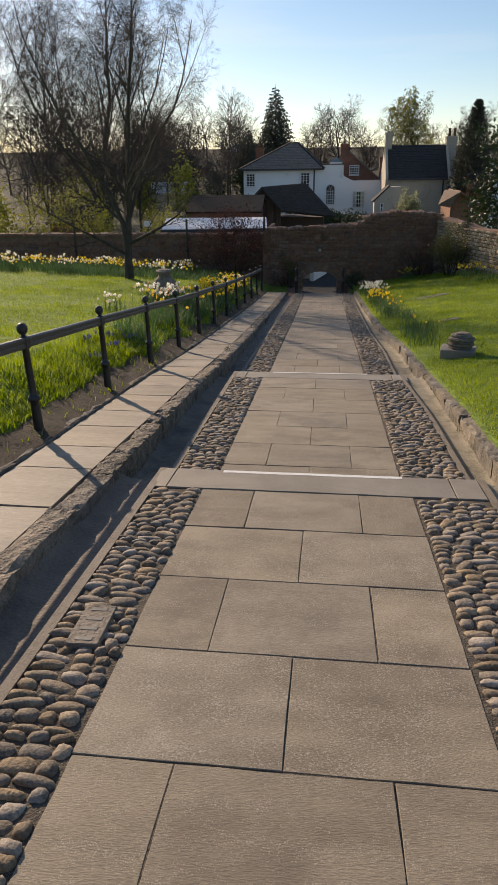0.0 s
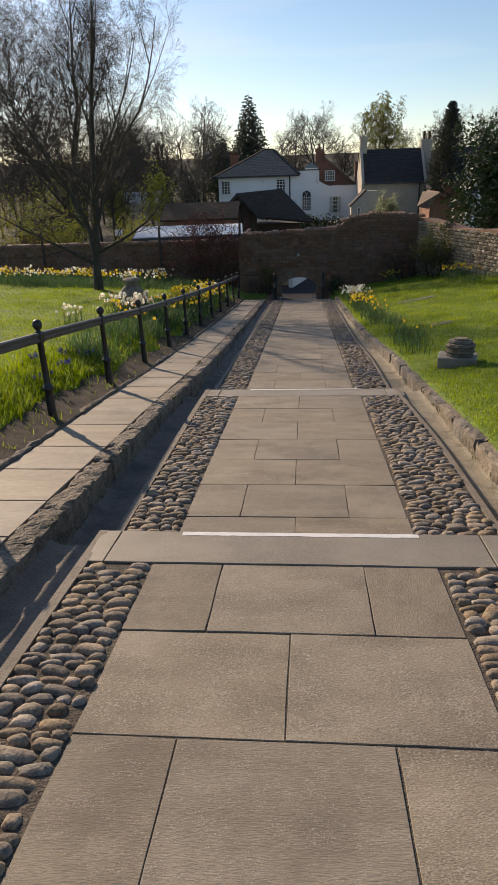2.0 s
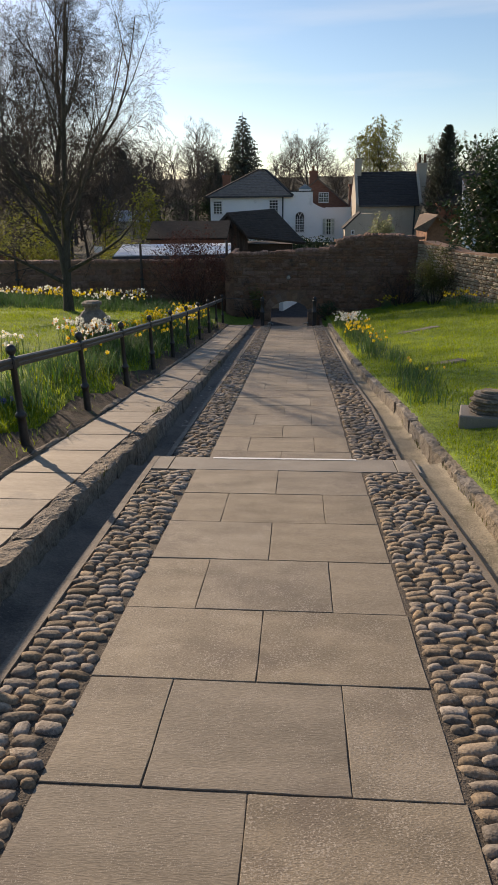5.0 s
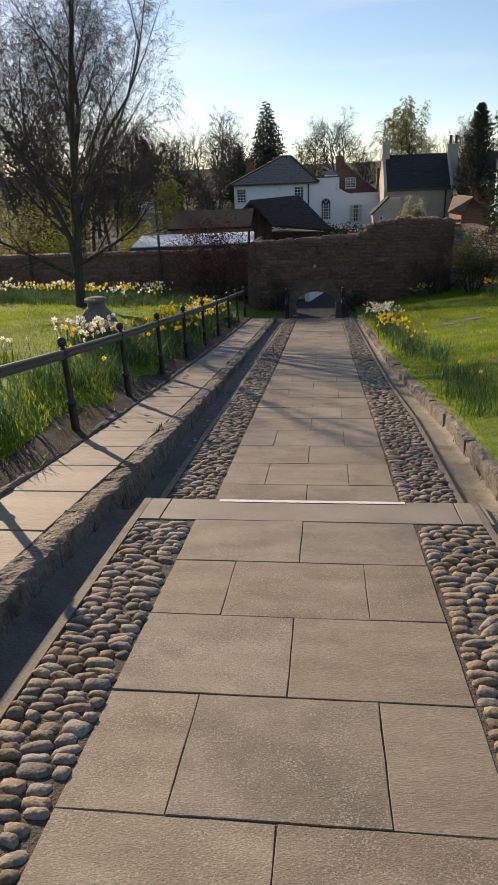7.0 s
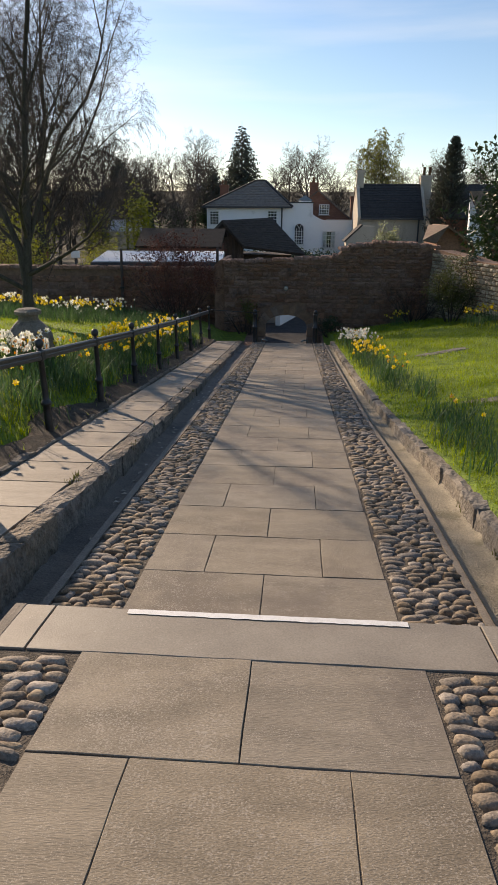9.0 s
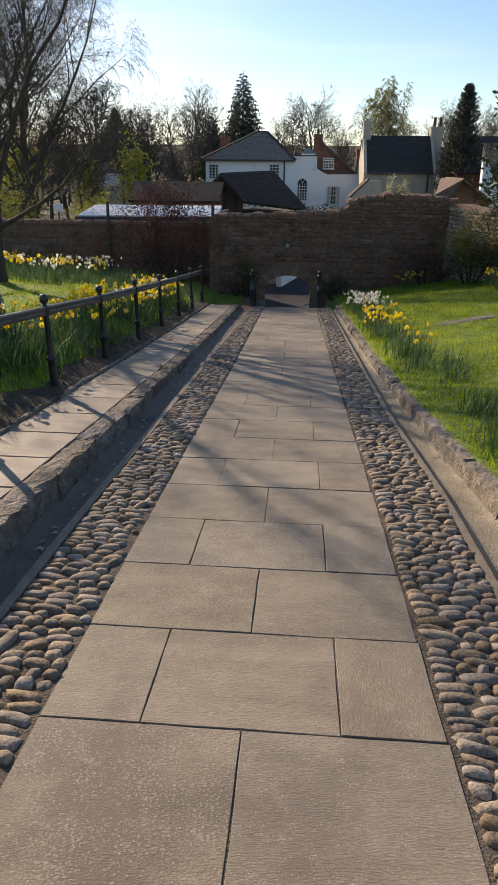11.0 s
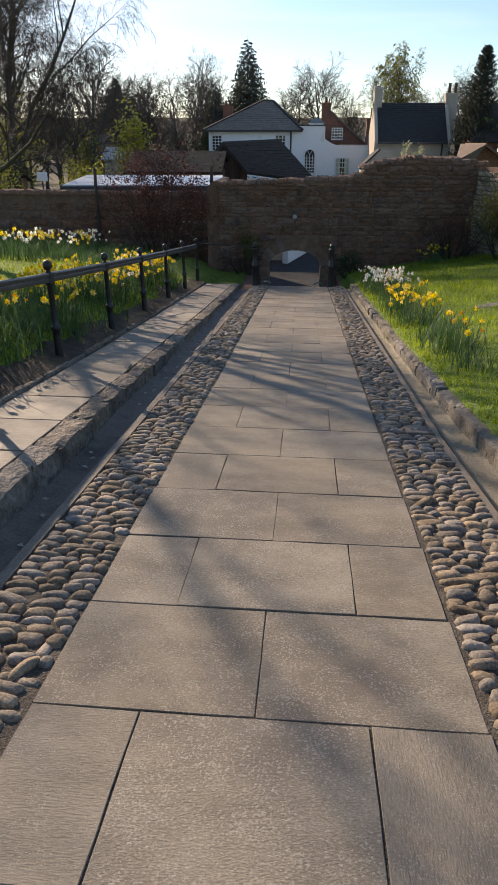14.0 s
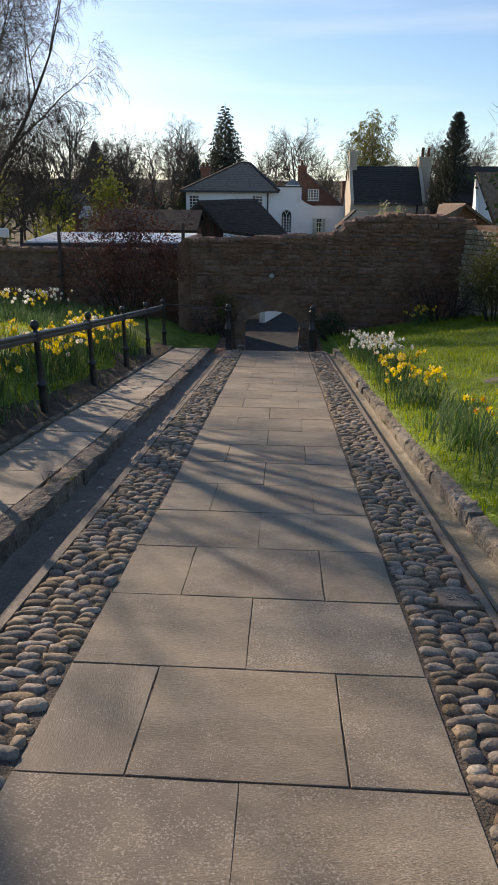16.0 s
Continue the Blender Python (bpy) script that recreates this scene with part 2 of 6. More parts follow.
M_BARNROOF = material("old_stone_slate", (0.035, 0.028, 0.024), (0.075, 0.06, 0.05), 3, 0.95, 0.6, 14, stretch=(1, 1, 3), bump_far=0.05)
M_PALE = leafy("pale_blossom", (0.24, 0.26, 0.12), (0.46, 0.47, 0.29), 0.45)
M_BRICK = material("red_brick", (0.16, 0.07, 0.045), (0.27, 0.13, 0.085), 2, 0.9, 0.4, 12, stretch=(1, 1, 3), bump_far=0.03)
M_BOARD = material("dark_board", (0.05, 0.035, 0.026), (0.11, 0.08, 0.06), 5, 0.85, 0.5, 20, stretch=(6, 6, 0.5), vary=0.2)
M_FELT = material("pale_roof_felt", (0.52, 0.54, 0.56), (0.72, 0.74, 0.76), 0.9, 0.45, 0.1, 14)
M_FASCIA = material("dark_fascia", (0.03, 0.032, 0.036), (0.055, 0.056, 0.06), 5, 0.5, 0.1, 30)
M_WOODWHITE = material("white_window_paint", (0.7, 0.7, 0.68), (0.8, 0.8, 0.79), 5, 0.5, 0.05, 40)
M_ROAD = material("asphalt", (0.04, 0.039, 0.039), (0.075, 0.072, 0.072), 3, 0.95, 0.4, 70)
M_ROAD.node_tree.nodes["Principled BSDF"].inputs["Specular IOR Level"].default_value = 0.08
M_ROOMDARK = material("dark_room", (0.02, 0.02, 0.022), (0.05, 0.05, 0.055), 2, 0.8, 0, 8)
M_LEAD = material("lead_sheet", (0.10, 0.13, 0.125), (0.2, 0.24, 0.23), 3, 0.5, 0.2, 20)
M_LITTER = leafy("dry_leaf", (0.35, 0.30, 0.22), (0.55, 0.5, 0.42), 0.2, 0.7)


def glass_pane():
    m = bpy.data.materials.new("window_glass")
    m.use_nodes = True
    b = m.node_tree.nodes["Principled BSDF"]
    b.inputs["Base Color"].default_value = (0.8, 0.84, 0.85, 1)
    b.inputs["Roughness"].default_value, b.inputs["Transmission Weight"].default_value, b.inputs["IOR"].default_value = 0.03, 1.0, 1.45
    return m


M_GLASS = glass_pane()


# ---- mesh helpers ----
def mesh_object(name, verts, faces, mat, parent=None, label="", smooth=False):
    me = bpy.data.meshes.new(name)
    me.from_pydata(verts, [], faces)
    me.materials.append(mat)
    if smooth:
        me.shade_smooth()
    ob = new(name, me)
    ob.parent = parent
    if label:
        ob["label"] = label
    return ob


def part(name, bm, mat, parent=None, label="", smooth=False):
    me = bpy.data.meshes.new(name)
    bmesh.ops.recalc_face_normals(bm, faces=bm.faces)
    bm.to_mesh(me)
    bm.free()
    me.materials.append(mat)
    if smooth:
        me.shade_smooth()
    ob = new(name, me)
    ob.parent = parent
    if label:
        ob["label"] = label
    return ob


def place(name, mesh, parent, m):
    """One more object on a shared mesh."""
    ob = new(name, mesh)
    ob.parent = parent
    ob.matrix_basis = m
    return ob


def empty(name, m, label="", category="", group="", kind=""):
    ob = new(name)
    ob.matrix_basis = m
    return tagged(ob, label, category, group, kind)


def box(bm, a, b, bevel=0.0):
    """A box between two corners, added to bm."""
    m = Matrix.Translation([(p + q) / 2 for p, q in zip(a, b)]) @ Matrix.Diagonal((*[abs(q - p) for p, q in zip(a, b)], 1))
    made = bmesh.ops.create_cube(bm, size=1, matrix=m)["verts"]
    if bevel:
        edges = list({e for v in made for e in v.link_edges})
        bmesh.ops.bevel(bm, geom=edges, offset=bevel, segments=1, affect="EDGES", clamp_overlap=True)


def boxes(*pairs, bevel=0.0):
    bm = bmesh.new()
    for a, b in pairs:
        box(bm, a, b, bevel)
    return bm


def prism(outline, y0, y1):
    """An outline of (x, z) points pushed from y0 to y1."""
    bm = bmesh.new()
    f = [bm.verts.new((x, y0, z)) for x, z in outline]
    k = [bm.verts.new((x, y1, z)) for x, z in outline]
    n = len(f)
    bm.faces.new(f)
    bm.faces.new(k[::-1])
    for i in range(n):
        bm.faces.new((f[i], f[(i + 1) % n], k[(i + 1) % n], k[i]))
    return bm


def lathe(profile, sides=12):
    """A turned shape from (radius, z) points."""
    bm = bmesh.new()
    rings = [[bm.verts.new((r * math.cos(2 * math.pi * i / sides), r * math.sin(2 * math.pi * i / sides), z)) for i in range(sides)] for r, z in profile]
    for lo, hi in zip(rings, rings[1:]):
        for i in range(sides):
            bm.faces.new((lo[i], lo[(i + 1) % sides], hi[(i + 1) % sides], hi[i]))
    bm.faces.new(rings[0][::-1])
    bm.faces.new(rings[-1])
    return bm


def slab_mesh(name, w, d, h, mat, cut=0.006, rough=0.0, seed=0):
    """A slab centred in x and y, its top at z = 0, with worn upper edges."""
    r = random.Random(seed)
    j = lambda: r.uniform(-rough, rough)
    nx, ny = max(1, round(w / 0.15)) if rough else 1, max(1, round(d / 0.15)) if rough else 1
    ring = [(-w / 2 + w * i / nx, -d / 2) for i in range(nx)] + [(w / 2, -d / 2 + d * i / ny) for i in range(ny)]
    ring += [(w / 2 - w * i / nx, d / 2) for i in range(nx)] + [(-w / 2, d / 2 - d * i / ny) for i in range(ny)]
    ring = [(x + j(), y + j()) for x, y in ring]
    n = len(ring)
    verts = [(x, y, -h) for x, y in ring] + [(x, y, -cut * 1.2 + j() * 0.7) for x, y in ring]
    verts += [(x * (1 - 2 * cut / w), y * (1 - 2 * cut / d), j() * 0.5) for x, y in ring] + [(0, 0, rough * 0.5)]
    faces = []
    for a in (0, n):
        faces += [(a + i, a + (i + 1) % n, a + n + (i + 1) % n, a + n + i) for i in range(n)]
    faces += [(2 * n + i, 2 * n + (i + 1) % n, 3 * n) for i in range(n)]
    me = bpy.data.meshes.new(name)
    me.from_pydata(verts, [], faces)
    me.materials.append(mat)
    return me


# ---- the lie of the land ----
STEPS = [(-0.1, 0.03), (4.27, -0.11), (8.65, -0.245)]  # each nosing, and the level of the ramp above it
RAMP = 0.1
SLOPE = -math.degrees(math.atan(RAMP))


def ramp(y):
    for nose, level in STEPS:
        if y <= nose:
            return level - RAMP * y
    return -0.385 - RAMP * y


def smooth_step(v):
    v = min(1.0, max(0.0, v))
    return v * v * (3 - 2 * v)


def between(y, marks):
    """A value read off (y, value) marks in a straight line from one to the next."""
    if y <= marks[0][0]:
        return marks[0][1]
    for (a, p), (b, q) in zip(marks, marks[1:]):
        if y <= b:
            return p + (q - p) * (y - a) / (b - a)
    return marks[-1][1]


def footway(y):
    return between(y, [(-4, 0.45), (4.0, -0.485), (8.0, -0.965), (10.0, -1.235), (12.6, -1.545), (14.0, -1.70), (16.2, -1.955), (20.0, -2.36), (24.4, -2.80), (31.0, -3.50)])


def verge(y):
    """The top of the lawn kerb."""
    return between(y, [(-4, 0.36), (4.0, -0.52), (6.4, -0.765), (10.0, -1.25), (12.0, -1.46), (14.0, -1.70), (17.0, -2.015), (24.4, -2.76), (29.0, -3.22)])


def middle(y):
    """The line down the middle of the paving, which drifts a little to one side."""
    return 0.012 - 0.0044 * (y - 2)


def cobble_left(y):
    return between(y, [(0, -1.015), (4.2, -1.02), (5.0, -1.04), (8.3, -1.085), (11.0, -1.09), (15.0, -1.06), (24.0, -1.03)])


def cobble_right(y):
    return between(y, [(0, 1.19), (6.5, 1.17), (8.3, 1.09), (11.5, 1.09), (13.7, 1.0), (16.0, 0.965), (24.0, 0.88)])


def kerb_right(y):
    """The inner face of the lawn kerb, which comes in towards the paving further down."""
    return between(y, [(0, 1.42), (8.0, 1.39), (11.0, 1.38), (12.5, 1.28), (15.0, 1.19), (17.0, 1.13), (24.0, 1.06)])


def lawn_shift(x, y):
    return (kerb_right(y) - 1.31) * smooth_step((x - 0.5) / 0.3) * (1 - smooth_step((x - 1.9) / 1.8))


def lawn(x, y):
    """The height of the ground."""
    x -= lawn_shift(x, y)
    bumps = 0.05 * noise.noise((x * 0.55, y * 0.55, 0)) + 0.018 * noise.noise((x * 2.3, y * 2.3, 4))
    if x < -2.19:
        z = footway(min(y, 31)) + 0.02 + 0.33 * smooth_step((-2.19 - x) / 1.0) + 0.05 * min(12, max(0, -3.5 - x)) + bumps * smooth_step((-2.28 - x) / 0.5)
    elif x > 1.4:
        z = verge(y) + 0.012 + 0.12 * min(6, x - 1.4) + 0.012 * min(14, max(0, y - 15)) * smooth_step((x - 1.4) / 3) + bumps * smooth_step((x - 1.4) / 0.5)
    else:
        z = ramp(min(y, 24.3)) - 0.35
    if -1.5 < x < 1.2 and y > 24.4:
        z = -5.1
    if y > 28.6:
        far = -4.7 + 1.2 * smooth_step((y - 40) / 30) + 9 * smooth_step((y - 95) / 90) + 6 * smooth_step((y - 190) / 400)
        far -= 1.5 * smooth_step((-x - 14) / 25) * smooth_step((y - 35) / 20) * (1 - smooth_step((y - 110) / 60))
        z += (far - z) * smooth_step((y - 28.6) / (0.8 if abs(x) < 4.4 else 3.5))
    return z


def line(*stretches):
    """Grid lines: (from, to, step), ..."""
    out = []
    for a, b, s in stretches:
        k = max(1, round((b - a) / s))
        out += [a + (b - a) * i / k for i in range(k)]
    return out + [stretches[-1][1]]


xs = line((-900, -200, 175), (-200, -50, 25), (-50, -16, 4), (-16, -4, 0.6), (-4, -2.19, 0.19), (-2.19, -2.15, 0.04), (-2.15, -1.52, 0.63), (-1.52, -1.48, 0.04), (-1.48, 1.18, 2.66), (1.18, 1.22, 0.04), (1.22, 1.36, 0.14), (1.36, 1.41, 0.05), (1.41, 4, 0.2), (4, 9, 0.5), (9, 50, 4), (50, 200, 25), (200, 900, 175))
ys = line((-400, -40, 90), (-40, -4, 6), (-4, 24.36, 0.3), (24.36, 24.44, 0.08), (24.44, 28.6, 0.5), (28.6, 33, 0.4), (33, 60, 3), (60, 220, 8), (220, 1500, 160))
gv = [(x + lawn_shift(x, y), y, lawn(x + lawn_shift(x, y), y)) for y in ys for x in xs]
nx = len(xs)
gf = [(j * nx + i, j * nx + i + 1, (j + 1) * nx + i + 1, (j + 1) * nx + i) for j in range(len(ys) - 1) for i in range(nx - 1)]
M_SCRUB = material("valley_scrub", (0.035, 0.032, 0.015), (0.085, 0.072, 0.04), 0.35, 0.95, 0.5, 3, bump_far=0.4)
ground = mesh_object("ground", gv, gf, M_GRASS, smooth=True)
ground.data.materials.append(M_SCRUB)
for poly in ground.data.polygons:
    if poly.center.y > 31:
        poly.material_index = 1
tagged(ground, "green lawn sloping down beside the path to the valley", "ground", kind="structure")


def strip(name, x0, x1, y0, y1, top, mat, label, category, thick=0.3, step=0.5):
    """A long bed whose top follows a height, of kind structure."""
    n = max(2, round((y1 - y0) / step))
    yy = [y0 + (y1 - y0) * i / n for i in range(n + 1)]
    v = [(x(y) if callable(x) else x, y, top(y) - dz) for y in yy for x, dz in ((x0, thick), (x0, 0), (x1, 0), (x1, thick))]
    f = [(4 * i + a, 4 * i + 4 + a, 4 * i + 5 + a, 4 * i + 1 + a) for i in range(n) for a in range(3)]
    return tagged(mesh_object(name, v, f, mat), label, category, kind="structure")


END = 24.36
SECTIONS = [(-4.0, -0.1, 0.03), (-0.1, 4.27, -0.11), (4.27, 8.65, -0.245), (8.65, END, -0.385)]
for a, b, level in SECTIONS:
    bed = strip("path_bed", lambda y: cobble_left(y) - 0.05, lambda y: cobble_right(y) + 0.05, a, b, lambda y, c=level: c - RAMP * y - 0.0045, M_MORTAR, "dark earthy bed between the paving stones", "path")
strip("footpath_bed", -2.14, -1.5, -4, END, lambda y: footway(y) - 0.03, M_MORTAR, "dark bedding under the raised footpath slabs", "footpath")

# ---- channels, kerbs ----
def gutter(name, x0, x1, a, b, level, depth, mat, label):
    """A shallow dished channel between x0 and x1."""
    n, k = max(2, round((b - a) / 0.6)), 8
    v, f = [], []
    for i in range(n + 1):
        y = a + (b - a) * i / n
        for s in range(k + 1):
            u = s / k
            v.append((x0(y) + (x1(y) - x0(y)) * u, y, level(y) - depth * (1 - (2 * u - 1) ** 4)))
    for i in range(n):
        for s in range(k):
            p = i * (k + 1) + s
            f.append((p, p + 1, p + k + 2, p + k + 1))
    return tagged(mesh_object(name, v, f, mat, smooth=True), label, "drain channel", kind="structure")


for a, b, level in SECTIONS:
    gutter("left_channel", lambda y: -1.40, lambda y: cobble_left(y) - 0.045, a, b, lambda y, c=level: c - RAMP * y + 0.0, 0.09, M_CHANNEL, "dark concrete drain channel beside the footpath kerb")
    gutter("right_channel", lambda y: cobble_right(y) + 0.04, lambda y: kerb_right(y) + 0.03, a, b, lambda y, c=level: c - RAMP * y + 0.015, 0.05, M_CHANNEL_R, "buff stone drain channel beside the lawn kerb")


def rough_block(name, w, d, h, mat, seed):
    """A hewn block, its top at z = 0, with broken edges."""
    r = random.Random(seed)
    nx, ny, nz = 4, 9, 4
    bm = bmesh.new()
    box(bm, (-w / 2, -d / 2, -h), (w / 2, d / 2, 0))
    for axis, n in ((0, nx), (1, ny), (2, nz)):
        for i in range(1, n):
            co = [0, 0, 0]
            co[axis] = (-w / 2 + w * i / n, -d / 2 + d * i / n, -h + h * i / n)[axis]
            no = [0, 0, 0]
            no[axis] = 1
            bmesh.ops.bisect_plane(bm, geom=bm.verts[:] + bm.edges[:] + bm.faces[:], plane_co=co, plane_no=no)
    for v in bm.verts:
        rim = (abs(abs(v.co.x) - w / 2) < 0.001) + (v.co.z > -0.001) + (abs(abs(v.co.y) - d / 2) < 0.001)
        k = noise.noise_vector((v.co.x * 14 + seed * 5, v.co.y * 7, v.co.z * 14)) * 0.016 + noise.noise_vector((v.co.x * 40 + seed, v.co.y * 16, v.co.z * 40)) * 0.011
        v.co += Vector((k.x, k.y * 0.4, k.z * 0.8))
        if rim > 1:
            v.co.z -= r.uniform(0.0, 0.02) if v.co.z > -0.03 else 0
            v.co.x *= r.uniform(0.95, 1.0)
    me = bpy.data.meshes.new(name)
    bmesh.ops.recalc_face_normals(bm, faces=bm.faces)
    bm.to_mesh(me)
    bm.free()
    me.materials.append(mat)
    return me


def kerb_run(name, x0, x1, drop, top, lengths, mat, label, seed, aside=lambda y: 0.0):
    """A row of kerb stones, each a stone of its own."""
    r = random.Random(seed)
    run = empty(name, Matrix(), label, "kerb", kind="structure")
    kinds = [rough_block("kerb_stone", abs(x1 - x0), 1.0, drop, mat, seed + i) for i in range(7)]
    y = -2.5
    while y < END - 0.2:
        d = min(r.uniform(*lengths), END - y)
        m = Matrix.Translation(((x0 + x1) / 2 + aside(y + d / 2) + r.uniform(-0.006, 0.006), y + d / 2, top(y + d / 2) + r.uniform(-0.009, 0.006)))
        m = m @ pose(0, 0, 0, math.degrees(math.atan(top(y + d) - top(y)) / d) + r.uniform(-0.5, 0.5), r.uniform(-2, 2), r.uniform(-0.6, 0.6) - math.degrees((aside(y + d) - aside(y)) / d)) @ Matrix.Diagonal((r.uniform(0.95, 1.05), d + 0.004, 1, 1))
        place("kerb_stone", r.choice(kinds), run, m)
        y += d


kerb_run("left_kerb", -1.53, -1.365, 0.26, lambda y: footway(y) + 0.008, (0.35, 0.9), M_KERB_L, "rough worn stone kerb along the raised footpath", 5)
kerb_run("right_kerb", 1.31, 1.46, 0.22, lambda y: verge(y) + 0.006, (0.35, 0.75), M_KERB, "weathered uneven stone kerb holding the lawn edge", 25, lambda y: kerb_right(y) - 1.31)
kerb_run("footpath_edging", -2.205, -2.13, 0.2, lambda y: footway(y) + 0.03, (0.9, 1.3), M_KERB_L, "narrow dark edging stone between footpath and soil", 45)

# thin stone strips between cobbles and channels
for a, b, level in SECTIONS:
    for name, x0, x1 in (("strip_left", lambda y: cobble_left(y) - 0.05, cobble_left), ("strip_right", cobble_right, lambda y: cobble_right(y) + 0.042)):
        strip(name, x0, x1, a, b, lambda y, c=level: c - RAMP * y + 0.008, M_EDGE, "narrow worn stone strip edging the cobbles", "edging", 0.2)

# ---- soil along the fence ----
rs = random.Random(3)
sy = [-4 + 0.12 * i for i in range(int((END + 4) / 0.12) + 1)]
sv, sf = [], []
for y in sy:
    w = 0.46 + 0.3 * noise.noise((0, y * 0.9, 2))
    for u in range(5):
        x = -2.14 - w * u / 4
        sv.append((x, y, lawn(min(x, -2.191), y) + (0.0, 0.03, 0.035, 0.02, -0.04)[u] + (0.035 if u else 0) * noise.noise((x * 7, y * 7, 0))))
sf = [(j * 5 + i, j * 5 + i + 1, (j + 1) * 5 + i + 1, (j + 1) * 5 + i) for j in range(len(sy) - 1) for i in range(4)]
tagged(mesh_object("soil_border", sv, sf, M_SOIL, smooth=True), "strip of bare brown soil under the railing", "soil", kind="structure")


# ---- railing ----
def railing_post():
    post = empty("railing_post", Matrix(), "black painted cast-iron railing post with ball finial", "railing post", "railing posts")
    part("shaft", lathe([(0.043, -0.12), (0.043, 0.0), (0.040, 0.30), (0.038, 0.36), (0.05, 0.365), (0.052, 0.385), (0.047, 0.40), (0.036, 0.41), (0.031, 0.44), (0.028, 0.88), (0.034, 0.885), (0.034, 0.90), (0.02, 0.91), (0.02, 0.925)], 10), M_IRON, post, smooth=True)
    part("ball_finial", lathe([(0.012, 0.918), (0.03, 0.93), (0.041, 0.95), (0.044, 0.968), (0.04, 0.99), (0.028, 1.006), (0.01, 1.014)], 12), M_IRON, post, smooth=True)
    part("rail_socket", boxes(((-0.036, -0.05, 0.80), (0.036, 0.05, 0.90)), bevel=0.012), M_IRON, post)
    return post


FENCE_X = -2.285
POSTS = [-2.2, -0.43, 1.34, 3.14, 4.95, 6.76, 8.58, 10.36, 12.14, 13.88, 15.66, 17.46, 19.2, 20.95, 22.6, 24.15]
first = railing_post()
for i, y in enumerate(POSTS):
    lean = random.Random(i).uniform(-0.6, 0.6)
    m = pose(FENCE_X, y, footway(y) - 0.045, 0, -1.2 + lean, 0)
    if i == 0:
        first.matrix_basis = m
    else:
        copy_thing(first, m)


def bar(name, a, b, w, h, mat, label, category, group=""):
    """A rounded bar from a to b."""
    a, b = Vector(a), Vector(b)
    d = (b - a).length
    if h > 0.05:
        half = [(0.36, -0.5), (0.5, -0.40), (0.5, -0.12), (0.38, -0.05), (0.38, 0.08), (0.52, 0.16), (0.52, 0.36), (0.3, 0.5)]
        bm = prism([(u * w, v * h) for u, v in half] + [(-u * w, v * h) for u, v in half[::-1]], 0, d)
    else:
        bm = boxes(((-w / 2, 0, -h / 2), (w / 2, d, h / 2)), bevel=min(w, h) * 0.28)
    ob = part(name, bm, mat)
    ob.matrix_basis = Matrix.Translation(a) @ (b - a).to_track_quat("Y", "Z").to_matrix().to_4x4()
    return tagged(ob, label, category, group)


for a, b in zip(POSTS, POSTS[1:]):
    bar("handrail", (FENCE_X - 0.018, a + 0.02, footway(a) + 0.81), (FENCE_X - 0.018, b - 0.02, footway(b) + 0.81), 0.05, 0.086, M_RAIL, "dark painted moulded handrail between iron posts", "handrail", "handrails")
bar("chain_rail", (-2.31, 24.15, footway(24.15) + 0.87), (-1.06, 24.3, -1.99), 0.018, 0.018, M_IRON, "thin iron rod from the railing to the gate post", "rail")


def gate_post(x):
    post = empty("gate_post", pose(x, 24.3, -2.83), "stout black iron post at the top of the steps", "gate post", "gate posts")
    part("shaft", lathe([(0.075, -0.3), (0.075, 0.02), (0.062, 0.05), (0.06, 0.42), (0.07, 0.43), (0.07, 0.47), (0.058, 0.48), (0.054, 0.78), (0.066, 0.79), (0.066, 0.82), (0.04, 0.84)], 12), M_IRON, post, smooth=True)
    part("cap", lathe([(0.04, 0.835), (0.058, 0.855), (0.058, 0.885), (0.04, 0.92), (0.012, 0.935)], 12), M_IRON, post, smooth=True)


gate_post(-1.03)
gate_post(0.62)
for x in (-0.86, 0.42):
    cu = bpy.data.curves.new("stair_rail", "CURVE")
    cu.dimensions, cu.bevel_depth, cu.bevel_resolution = "3D", 0.018, 2
    sp = cu.splines.new("POLY")
    s = -1 if x < 0 else 1
    pts = [(x - 0.16 * s, 24.5, -2.80), (x - 0.1 * s, 24.55, -2.77), (x, 24.6, -2.78), (x + 0.02 * s, 24.9, -2.95), (x + 0.02 * s, 27.9, -4.55)]
    sp.points.add(len(pts) - 1)
    for p, q in zip(sp.points, pts):
        p.co = (*q, 1)
    cu.materials.append(M_LEAD)
    tagged(new("stair_rail", cu), "polished metal handrail going down the steps", "handrail", "stair rails")

# ---- steps below the path ----
stair = empty("stair_flight", Matrix(), "stone steps going down to the arched gateway", "stairs", kind="structure")
for i in range(10):
    y, z = 24.38 + 0.36 * i, -2.84 - 0.185 * (i + 1)
    part("stair_step", boxes(((-1.2, y, z - 0.5), (0.9, y + 0.38, z)), bevel=0.01), M_STEP, stair)
for x0, x1 in ((-1.6, -1.2), (0.9, 1.3)):
    tagged(part("wall_stair", boxes(((x0, 24.37, -5.1), (x1, 28.0, -3.2))), M_WALLSTONE), "low stone wall beside the steps", "wall", kind="structure")

# ---- garden walls ----
WALL_Y, TOPS = 28.0, [(-2.3, -0.9), (-1.1, -0.88), (0.9, -0.78), (1.35, -0.70), (1.5, -0.55), (1.72, -0.38), (2.6, -0.29), (3.5, -0.30), (4.35, -0.42)]


def wall_top(x):
    for (x0, z0), (x1, z1) in zip(TOPS, TOPS[1:]):
        if x0 <= x <= x1:
            return z0 + (z1 - z0) * (x - x0) / (x1 - x0)
    return TOPS[0][1] if x < TOPS[0][0] else TOPS[-1][1]


ARCH_X, ARCH_W, SPRING, RISE = -0.24, 0.71, -2.98, 0.42


